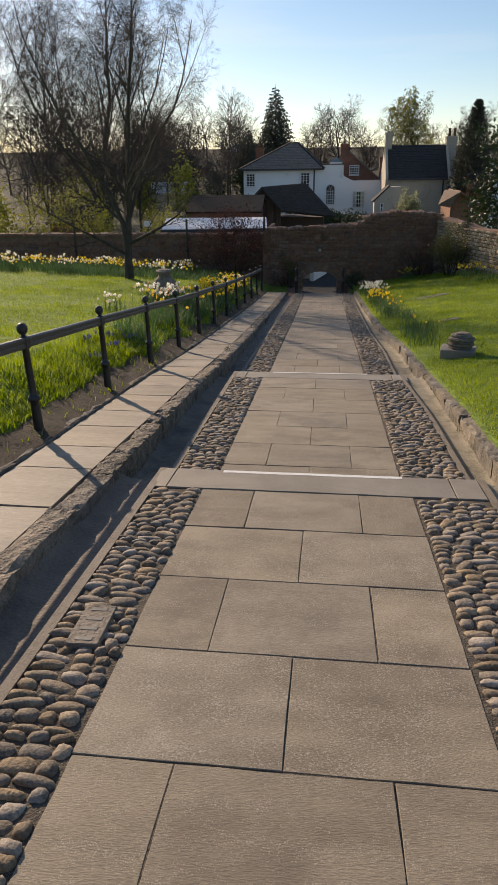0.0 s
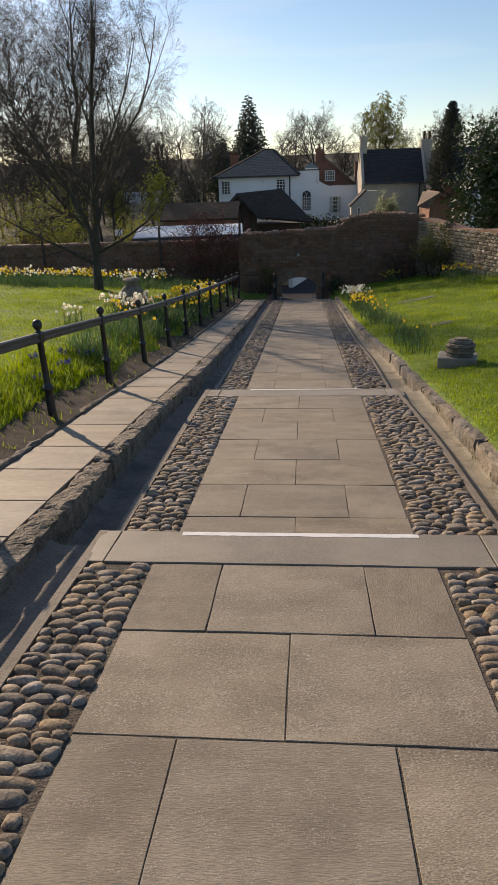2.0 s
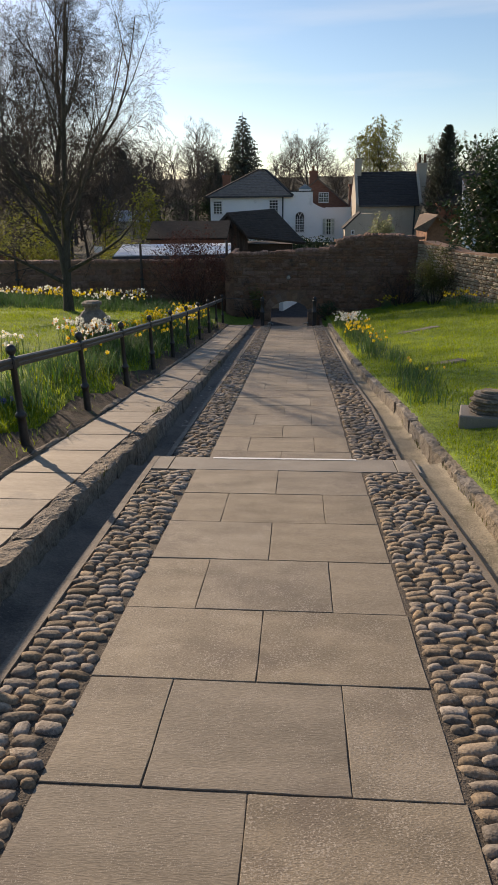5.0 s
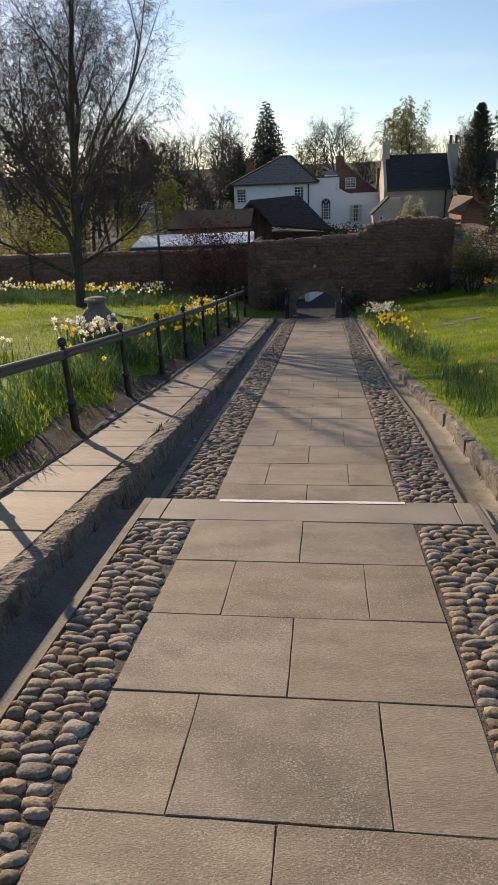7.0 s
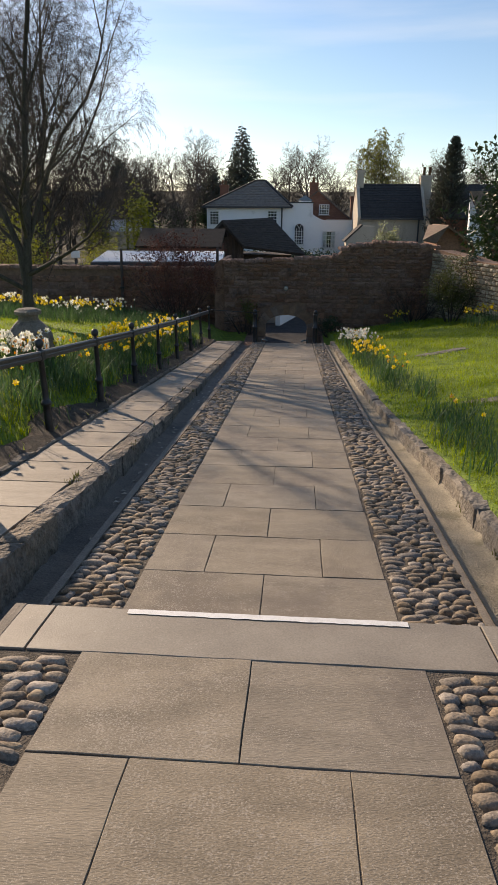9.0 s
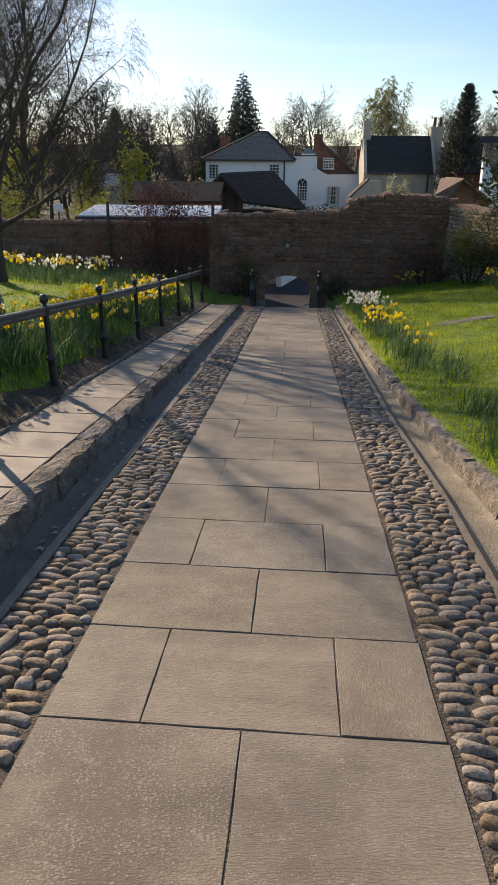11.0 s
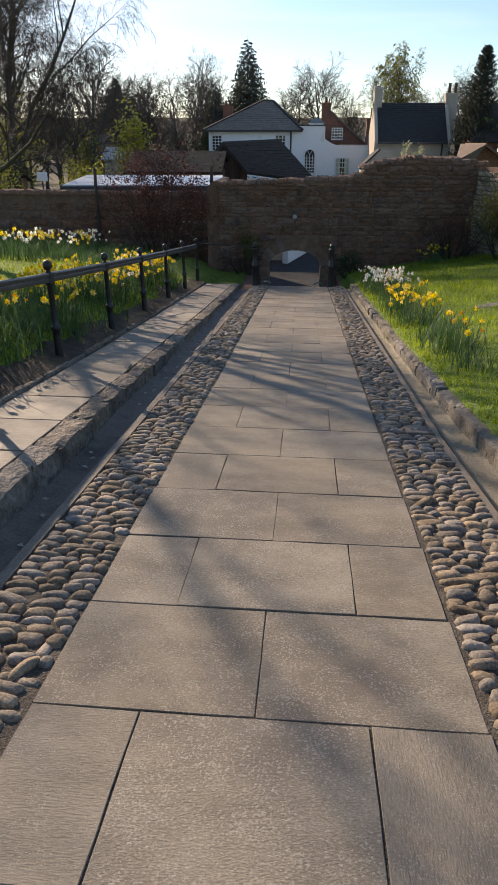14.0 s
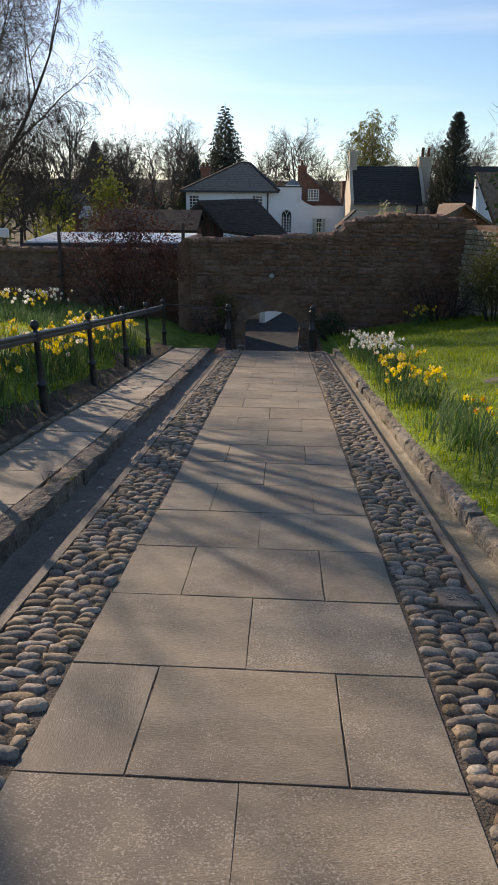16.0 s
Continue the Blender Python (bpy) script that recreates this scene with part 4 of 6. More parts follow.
part("wall", slab_poly([(x * 0.98 - 0.08, y + (0.15 if y < 34 else -0.15)) for x, y in fo], -5, -1.30), M_CREAMWALL, flat)
part("fascia", slab_poly(fo, -1.32, -1.18), M_FASCIA, flat)
part("roof", slab_poly([(x * 0.985 - 0.07, y + (0.1 if y < 34 else -0.1)) for x, y in fo], -1.2, -1.14), M_FELT, flat)

# dark low sheds beyond it
for k, (x0, x1, y, z) in enumerate(((-9.3, -4.6, 46.0, -0.35), (-17.5, -14.8, 42.0, -0.75))):
    s = empty("dark_shed", Matrix(), "low dark shed with a mossy dark roof", "shed", "sheds")
    part("wall", boxes(((x0, y, -6), (x1, y + 4, z - 0.9))), M_BRICK, s)
    roof(s, [((x0 - 0.2, y - 0.2, z - 0.95), (x1 + 0.2, y - 0.2, z - 0.95), (x1 + 0.2, y + 2, z), (x0 - 0.2, y + 2, z)), ((x0 - 0.2, y + 4.2, z - 0.95), (x1 + 0.2, y + 4.2, z - 0.95), (x1 + 0.2, y + 2, z), (x0 - 0.2, y + 2, z))], M_OLDROOF, 0.12)

# lane and low white wall seen through the arch
lane = strip("lane", -6, 6, 28.5, 75, lambda y: -4.66 + 0.6 * smooth_step((y - 40) / 30), M_ROAD, "grey asphalt lane beyond the gateway", "road", 0.2)
tagged(part("wall_lane", boxes(((-9, 39.5, -5), (-1.0, 39.8, -3.1))), M_CREAMWALL), "rendered wall across the lane", "wall", kind="structure")
tagged(part("wall_lane_white", slab_poly([(-0.72, 38.6), (0.75, 44.6), (0.45, 44.7), (-0.95, 38.7)], -5.0, -2.9), M_RENDER), "white rendered wall running back beside the lane", "wall", kind="structure")

# ---- trees ----
def tubes(name, lines, sides, mat, parent, kind=""):
    """One mesh of tapering tubes along polylines of (point, radius)."""
    v, f = [], []
    for pts in lines:
        o = len(v)
        for i, (p, rad) in enumerate(pts):
            q = pts[min(i + 1, len(pts) - 1)][0] - pts[max(i - 1, 0)][0]
            q.normalize()
            a = q.orthogonal().normalized()
            b = q.cross(a)
            for k in range(sides):
                t = 2 * math.pi * k / sides
                v.append(tuple(p + (a * math.cos(t) + b * math.sin(t)) * rad))
        for i in range(len(pts) - 1):
            for k in range(sides):
                f.append((o + i * sides + k, o + i * sides + (k + 1) % sides, o + (i + 1) * sides + (k + 1) % sides, o + (i + 1) * sides + k))
    ob = mesh_object(name, v, f, mat, parent, smooth=True)
    if kind:
        ob["kind"] = kind
    return ob


def grow(r, p, d, length, radius, depth, cfg, out):
    """A branch and, along it, its branches in turn. cfg: per depth (children, angle, length ratio, rise, wander, bare part)."""
    kids, angle, ratio, rise, wander, bare = cfg[depth]
    n = 5 if depth < 2 else 3
    taper = 0.3 if ratio > 1 else (0.93 if depth == 1 else 0.8)
    pts, q, way = [(p.copy(), radius)], p.copy(), d.copy()
    for i in range(n):
        way = way + Vector((r.gauss(0, wander), r.gauss(0, wander), r.gauss(0, wander) + rise))
        way.normalize()
        q = q + way * (length / n)
        pts.append((q.copy(), max(radius * (1 - taper * (i + 1) / n), 0.0028)))
    out.setdefault(depth, []).append(pts)
    if depth + 1 >= len(cfg):
        return
    for c in range(kids):
        u = bare + (1 - bare) * (c + r.random()) / kids
        i = min(int(u * n), n - 1)
        (a, ra), (b, rb) = pts[i], pts[i + 1]
        s = u * n - i
        at, rad = a.lerp(b, s), ra + (rb - ra) * s
        base = (b - a).normalized()
        side = Matrix.Rotation(c * 2.4 + r.uniform(-0.5, 0.5), 3, base) @ base.orthogonal().normalized()
        wide = ratio > 1 and c % 3 == 0
        t = radians(angle * (r.uniform(0.7, 1.25) if ratio < 1 else r.uniform(1.5, 2.1) if wide else r.uniform(0.15, 1.05)))
        kid = (base * math.cos(t) + side * math.sin(t)).normalized()
        grow(r, at, kid, length * ratio * r.uniform(0.7, 1.2) * (1.1 - 0.5 * u) * (0.62 if wide else 1.0), max(rad * 0.62, 0.003), depth + 1, cfg, out)


def tree(name, m, seed, height, radius, cfg, label, twig_mat, first=Vector((0, 0, 1)), bark=None, twig_scale=1.0):
    r = random.Random(seed)
    t = empty(name, m, label, "tree")
    out = {}
    grow(r, Vector((0, 0, -0.3)), first.normalized(), height, radius, 0, cfg, out)
    tubes("trunk", out[0], 9, bark or M_BARK, t)
    tubes("limb_wood", out[1], 6, bark or M_BARK, t, "stuff")
    if 2 in out:
        tubes("branch_wood", [[(p, q * twig_scale) for p, q in b] for b in out[2]], 4, bark or M_BARK, t, "stuff")
    fine = [[(p, q * twig_scale) for p, q in b] for k in out if k >= 3 for b in out[k]]
    if fine:
        tubes("twig_wood", fine, 3, twig_mat, t, "stuff")
    return t, out


# the bare tree on the lawn
NEAR = [None, (11, 40, 0.42, 0.075, 0.085, 0.2), (9, 42, 0.48, 0.05, 0.15, 0.1), (6, 38, 0.56, 0.03, 0.17, 0.1), (0, 0, 0, -0.03, 0.14, 0)]
WEEPING = [None, (12, 42, 0.42, 0.05, 0.08, 0.22), (8, 44, 0.50, 0.0, 0.14, 0.1), (7, 36, 0.80, -0.22, 0.14, 0.1), (0, 0, 0, -0.5, 0.08, 0)]


def lawn_birch(x, y, z, seed, label, size, cfg, fine, low):
    """A birch that forks low into leaders, with long limbs that sweep up and fine twigs that hang."""
    r = random.Random(seed)
    t = empty("birch_tree", pose(x, y, z) @ Matrix.Diagonal((size, size, size, 1)), label, "tree")
    out = {0: []}
    for dx, dy, high, rad, start in ((0.3, 0.2, 10.6, 0.17, 0.0), (-1.9, -0.5, 9.4, 0.11, 1.5), (1.6, 0.6, 9.0, 0.10, 1.7), (-0.3, 1.8, 8.4, 0.085, 2.1)):
        pts = []
        for i in range(9):
            u = i / 8
            h = start + (high - start) * u
            bend = smooth_step(max(0.0, (h - 1.5) / 6))
            wob = 0.0 if i < 2 else 0.07
            pts.append((Vector((dx * bend * (0.4 + h / 8) + 0.02 * h + r.gauss(0, wob), dy * bend * (0.4 + h / 8) + r.gauss(0, wob), h - 0.3)), max(0.012, rad * (1 - 0.93 * u ** 0.8))))
        pts[0] = (Vector((0.02 * start, 0, start - 0.3)), rad * (1.25 if start == 0 else 1.0))
        out[0].append(pts)
        limbs = 15 if start == 0 else 6
        for k in range(limbs):
            h = (low if start == 0 else start + 1.2) + (high - start - 2.2) * ((k + r.uniform(0, 0.6)) / limbs) ** 1.1
            u = min(0.98, max(0.02, (h - start) / (high - start)))
            i = min(7, int(u * 8))
            (a, ra), (b, rb) = pts[i], pts[i + 1]
            at, rr = a.lerp(b, u * 8 - i), ra + (rb - ra) * (u * 8 - i)
            ang = k * 2.4 + seed + start * 3 + r.uniform(-0.4, 0.4)
            lean = radians(74 - 48 * min(1.0, h / 6.5) + r.uniform(-8, 8))
            d = Vector((math.cos(ang) * math.sin(lean), math.sin(ang) * math.sin(lean), math.cos(lean)))
            grow(r, at, d, (4.9 - 0.27 * h) * r.uniform(0.85, 1.12), max(0.024, min(0.07, rr * 0.6)), 1, cfg, out)
    tubes("trunk", out[0], 9, M_BARK, t)
    tubes("limb_wood", out[1], 6, M_BARK, t, "stuff")
    tubes("branch_wood", [[(p, q * 0.8 * fine) for p, q in b] for b in out[2]], 4, M_TWIG, t, "stuff")
    tubes("twig_wood", [[(p, q * fine) for p, q in b] for k in (3, 4) for b in out[k]], 3, M_TWIG, t, "stuff")


lawn_birch(-6.8, 22.8, -2.3, 4, "bare dark tree with low sweeping limbs on the lawn", 0.92, NEAR, 0.75, 1.2)
lawn_birch(-13.9, 42.0, -5.2, 9, "tall bare weeping birch with fine hanging twigs behind the low wall", 1.62, WEEPING, 1.0, 2.6)

# bare trees of the valley, a few shapes used over and over
WOOD = [(12, 44, 0.55, 0.0, 0.05, 0.3), (7, 42, 0.5, 0.05, 0.12, 0.2), (6, 40, 0.55, 0.02, 0.16, 0.15), (6, 38, 0.62, 0.0, 0.18, 0.1), (0, 0, 0, -0.02, 0.2, 0)]
protos = []
for i, (h, rad) in enumerate(((10, 0.22), (11.5, 0.25), (9, 0.2), (10.5, 0.2))):
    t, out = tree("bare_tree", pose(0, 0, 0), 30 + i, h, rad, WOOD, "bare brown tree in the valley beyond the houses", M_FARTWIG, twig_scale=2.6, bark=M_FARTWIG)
    t["group"] = "valley trees"
    protos.append(t)
rw = random.Random(17)
spots = []
for i in range(46):
    y = rw.uniform(96, 165)
    x = rw.uniform(-0.52, 0.42) * y
    spots.append((x, y, rw.uniform(0.62, 0.95)))
for i in range(22):
    y = rw.uniform(86, 112)
    spots.append((rw.uniform(-0.40, -0.09) * y, y, rw.uniform(0.6, 0.85)))
for i in range(8):
    y = rw.uniform(50, 84)
    x = -rw.uniform(0.17, 0.46) * y
    spots.append((x, y, rw.uniform(0.55, 0.9)))
spots += [(-11.5, 74, 0.55), (1.5, 108, 0.95), (-2, 115, 0.9), (6, 112, 0.85), (-16, 110, 1.0), (-13, 104, 0.9), (21, 100, 0.85), (-23, 56, 0.9)]
for i, (x, y, s) in enumerate(spots):
    p = protos[i % 4]
    m = pose(x, y, lawn(x, y) - 0.2, 0, 0, rw.uniform(0, 360))
    if i < 4:
        p.matrix_basis = m
        p.scale = (s, s, s)
    else:
        c = copy_thing(p, m)
        c.scale = (s, s, s)


def leaves(name, spots_, size, mat, parent, r, kind="stuff", droop=0.0, narrow=0.55):
    """Small folded leaves at those places."""
    v, f = [], []
    for p in spots_:
        s = size * r.uniform(0.6, 1.3)
        d = Vector((r.gauss(0, 1), r.gauss(0, 1), r.gauss(0, 0.8) - droop)).normalized()
        w = d.orthogonal().normalized()
        w = Matrix.Rotation(r.uniform(0, 6.28), 3, d) @ w
        n = d.cross(w)
        o = len(v)
        p = Vector(p)
        v += [tuple(p), tuple(p + d * s * 0.5 + w * s * narrow / 2 + n * s * 0.1), tuple(p + d * s), tuple(p + d * s * 0.5 - w * s * narrow / 2 + n * s * 0.1)]
        f += [(o, o + 1, o + 2), (o, o + 2, o + 3)]
    ob = mesh_object(name, v, f, mat, parent)
    if kind:
        ob["kind"] = kind
    return ob


def crown_points(r, n, radii, centre, hollow=0.45, lumps=2.2, seed=0):
    """Places in an uneven crown with gaps."""
    out = []
    while len(out) < n:
        d = Vector((r.gauss(0, 1), r.gauss(0, 1), r.gauss(0, 1))).normalized()
        u = r.uniform(hollow, 1.0)
        k = 0.75 + 0.45 * noise.noise(d * lumps + Vector((seed, 0, 0)))
        p = Vector((d.x * radii[0], d.y * radii[1], d.z * radii[2])) * u * k
        if noise.noise(p * 1.6 + Vector((seed * 3, 1, 2))) > -0.12:
            out.append(p + Vector(centre))
    return out


def bush(name, x, y, z, radii, count, size, mat, label, seed, stems=10, bare=0, category="shrub", bark=None):
    """A shrub: stems, twigs and a crown of leaves."""
    r = random.Random(seed)
    t = empty(name, pose(x, y, z), label, category)
    out = {}
    cfg = [(5, 38, 0.6, 0.03, 0.1, 0.2), (4, 40, 0.55, 0.02, 0.15, 0.2), (0, 0, 0, 0.0, 0.2, 0)]
    for i in range(stems):
        a = 6.283 * i / stems
        d = Vector((math.cos(a) * r.uniform(0.2, 0.7) * radii[0] / radii[2], math.sin(a) * r.uniform(0.2, 0.7) * radii[1] / radii[2], 1)).normalized()
        grow(r, Vector((0.1 * math.cos(a), 0.1 * math.sin(a), -0.1)), d, radii[2] * r.uniform(0.8, 1.5), 0.02, 0, cfg, out)
    tubes("stalk_growth", [b for k in out for b in out[k]], 4, bark or M_TWIG, t, "stuff")
    if count:
        leaves("foliage", crown_points(r, count, radii, (0, 0, radii[2] * 0.95), 0.35, seed=seed), size, mat, t, r)
    return t


bush("photinia_shrub", -3.9, 28.1, -3.15, (2.2, 1.2, 1.95), 8500, 0.068, M_RED, "dark red-leaved shrub against the garden wall", 51, 16)
bush("yew_bush", 4.6, 25.9, lawn(4.6, 25.9), (1.05, 0.95, 1.05), 4200, 0.06, M_OLIVE, "olive green bush in the corner of the rubble wall", 52, 12)
bush("bare_shrub", 3.75, 27.2, lawn(3.75, 27.2) - 0.05, (1.2, 0.9, 0.85), 500, 0.05, M_RED, "twiggy shrub with few reddish leaves in the wall corner", 53, 16)
bush("ivy", 5.1, 26.15, -0.95, (0.30, 0.45, 0.30), 700, 0.05, M_EVER, "dark ivy hanging over the top of the rubble wall", 54, 6)
bush("climber", -1.55, 27.75, -3.3, (0.6, 0.3, 0.75), 700, 0.06, M_OLIVE, "straggling climber beside the gateway", 55, 9)
bush("low_shrub", 1.2, 27.3, -3.1, (0.55, 0.4, 0.35), 700, 0.06, M_EVER, "dark low shrub at the foot of the tall wall", 56, 8)
bush("low_shrub", -6.9, 28.8, -3.1, (0.55, 0.4, 0.45), 700, 0.06, M_OLIVE, "small green shrub at the foot of the low wall", 57, 8)
bush("holly_tree", 8.2, 31.0, -2.9, (3.0, 2.4, 3.7), 11000, 0.19, M_EVER, "dark glossy holly standing behind the rubble wall", 58, 8, category="tree")
bush("blossom_bush", 5.0, 45.0, -2.75, (1.2, 1.0, 1.65), 4800, 0.12, M_PALE, "pale blossoming bush behind the tall wall", 59, 8)
for i, (x, y, s, k) in enumerate(((-16.5, 36.5, 1.3, 1), (-20, 35.5, 1.6, 1), (-24.5, 38, 1.9, 1), (-13.5, 39, 1.5, 1), (-10.5, 44, 1.3, 1), (-16.5, 44, 1.7, 1), (-20, 40, 2.0, 1), (-24, 46, 2.2, 1), (-9.6, 50, 1.2, 0), (-12.5, 60, 2.2, 1), (-15.5, 58, 1.8, 1), (-19, 55, 2.4, 1), (-10.5, 88, 2.6, 0), (-14, 86, 2.4, 0), (-28, 50, 2.6, 1))):
    bush("valley_bush", x, y, lawn(x, y), (s, s, s * (1.15, 1.7)[k]), 1700, 0.17 * s / 1.6, (M_EVER, M_BUD)[k], ("dark evergreen bush in the valley", "budding yellow-green bush in the valley")[k], 60 + i, 6)


for i, (x, y, w, h) in enumerate(((-12.2, 36.5, 1.7, 2.9), (-14.6, 37.5, 2.0, 3.4), (-10.4, 41.0, 1.5, 2.4), (-17.4, 40.0, 2.2, 3.2))):
    bush("budding_shrub", x, y, lawn(x, y), (w, w * 0.8, h), 2600, 0.10, M_BUD, "tall shrub in yellow-green bud behind the low wall", 100 + i, 12)
bush("clipped_hedge", -1.5, 66, -4.6, (7.0, 1.2, 1.35), 5000, 0.22, M_EVER, "dark hedge below the white villa", 91, 6)


def conifer(name, x, y, z, height, radius, label, seed, columnar=False, size=1.0):
    r = random.Random(seed)
    t = empty(name, pose(x, y, z), label, "tree")
    tubes("trunk", [[(Vector((0, 0, -0.3)), 0.22), (Vector((0, 0, height * 0.5)), 0.13), (Vector((0, 0, height)), 0.015)]], 7, M_BARK, t)
    v, f, lines = [], [], []
    n = int(height * (60 if columnar else 58))
    for i in range(n):
        u = 1 - math.sqrt(1 - i / n) if not columnar else i / n
        a = i * 2.39996 + r.uniform(-0.6, 0.6)
        lump = 1 + 0.22 * noise.noise((math.cos(a) * 1.6 + seed, math.sin(a) * 1.6, u * 9))
        full = radius * lump * ((1 - u) ** 0.8 * min(1.0, 0.72 + 2.2 * u) if not columnar else (1 - u) ** 0.6 * min(1.0, 0.6 + 2 * u))
        rad = full * (r.uniform(0.6, 1.0) if not columnar else r.uniform(0.82, 1.0)) + 0.06
        zz = height * (0.05 + 0.95 * u)
        way = Vector((math.cos(a), math.sin(a), 0))
        dip = -0.30 if not columnar else 0.5
        root = Vector((0, 0, zz))
        pts = [(root, 0.03), (root + way * rad * 0.55 + Vector((0, 0, dip * rad * 0.42)), 0.018), (root + way * rad + Vector((0, 0, (dip + 0.14) * rad * 0.7)), 0.006)]
        lines.append(pts)
        for k in range(7):
            w = 0.25 + 0.75 * (k + r.random()) / 7
            p = pts[0][0].lerp(pts[1][0], w / 0.55) if w < 0.55 else pts[1][0].lerp(pts[2][0], (w - 0.55) / 0.45)
            for _ in range(2):
                d = (way * r.uniform(0.1, 0.8) + Vector((r.gauss(0, 0.55), r.gauss(0, 0.55), -0.75 if not columnar else 0.8))).normalized()
                side = d.orthogonal().normalized() * r.uniform(0.03, 0.075) * size
                L = r.uniform(0.2, 0.45) * size * (1 - 0.45 * u)
                o = len(v)
                v += [tuple(p - side * 0.4), tuple(p + d * L * 0.6 + side), tuple(p + d * L), tuple(p + d * L * 0.5 - side)]
                f += [(o, o + 1, o + 2), (o, o + 2, o + 3)]
    tubes("branch_wood", lines, 3, M_BARK, t, "stuff")
    mesh_object("foliage", v, f, M_NEEDLE, t)["kind"] = "stuff"
    return t


conifer("spruce_tree", -7.6, 98, -2.0, 13.4, 5.3, "tall dark spruce with drooping branches against the sky", 71, size=1.55)
conifer("cedar_tree", -10.4, 90, -0.5, 6.6, 3.2, "dark spreading conifer beside the white villa", 72, size=1.3)
conifer("cypress_tree", 12.8, 67, -4, 10.5, 2.3, "dark columnar cypress behind the garden wall", 73, True, size=1.0)
conifer("yew_tree", -12.2, 62, -5, 5.6, 1.0, "dark clipped columnar yew in the valley", 74, True, size=1.0)
conifer("pine_tree", -29, 118, 2.5, 6.5, 3.0, "dark conifer on the far hillside", 75, size=1.5)

# the tall willow-like birch with yellow catkins
WEEP = [(17, 38, 0.46, 0.0, 0.04, 0.3), (9, 40, 0.5, 0.05, 0.1, 0.15), (7, 40, 0.55, -0.05, 0.15, 0.1), (6, 35, 1.0, -0.4, 0.12, 0.1), (0, 0, 0, -0.5, 0.08, 0)]
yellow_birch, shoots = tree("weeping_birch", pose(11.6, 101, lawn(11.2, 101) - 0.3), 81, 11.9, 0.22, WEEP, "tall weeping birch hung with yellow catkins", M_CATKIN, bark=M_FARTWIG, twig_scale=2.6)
rl = random.Random(88)
leaves("young_foliage", [p for k in (3, 4) for b in shoots[k] for p, _ in b[1:] if rl.random() < 0.34], 0.19, M_BUD, yellow_birch, rl, droop=1.5, narrow=0.45)
for x, y, s, h in ((-36, 95, 82, 23), (-44, 88, 83, 24), (-33, 80, 84, 20)):
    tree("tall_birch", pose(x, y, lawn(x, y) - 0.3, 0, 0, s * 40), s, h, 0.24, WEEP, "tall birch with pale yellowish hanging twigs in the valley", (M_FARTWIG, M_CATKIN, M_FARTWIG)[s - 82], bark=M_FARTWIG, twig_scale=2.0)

# far houses among the trees
for i, (x, y, w, z, lit) in enumerate(((-17.6, 125, 5, 5.1, 1), (-28, 100, 6, 1.0, 0), (-24, 92, 5, -0.4, 1), (-33, 112, 7, 2.6, 0))):
    hs = empty("far_house", Matrix(), "small far house with a pale sunlit roof among trees", "house", "far houses")
    part("wall", boxes(((x, y, z - 6), (x + w, y + 4, z - 1.2))), (M_BRICK, M_CREAMWALL)[lit], hs)
    # where lit is set, sunlight on the roof is put in as pale felt colour
    roof(hs, [((x - 0.3, y - 0.3, z - 1.3), (x + w + 0.3, y - 0.3, z - 1.3), (x + w + 0.3, y + 2, z), (x - 0.3, y + 2, z)), ((x - 0.3, y + 4.3, z - 1.3), (x + w + 0.3, y + 4.3, z - 1.3), (x + w + 0.3, y + 2, z), (x - 0.3, y + 2, z))], M_FELT if lit else M_HIPSLATE, 0.15)

# ---- daffodils ----
def blade(v, f, p, d, length, width, bend, r):
    """A strap leaf of three lengths."""
    side = Vector((-d.y, d.x, 0)).normalized() * width
    q, way, o = p.copy(), Vector((d.x * 0.25, d.y * 0.25, 1)).normalized(), len(v)
    for i in range(3):
        k = (1, 0.95, 0.6)[i]
        v += [tuple(q - side * k), tuple(q + side * k)]
        q = q + way * length / 3
        way = (way + Vector((d.x, d.y, -0.35)) * bend).normalized()
    v.append(tuple(q))
    f += [(o, o + 1, o + 3, o + 2), (o + 2, o + 3, o + 5, o + 4), (o + 4, o + 5, o + 6)]


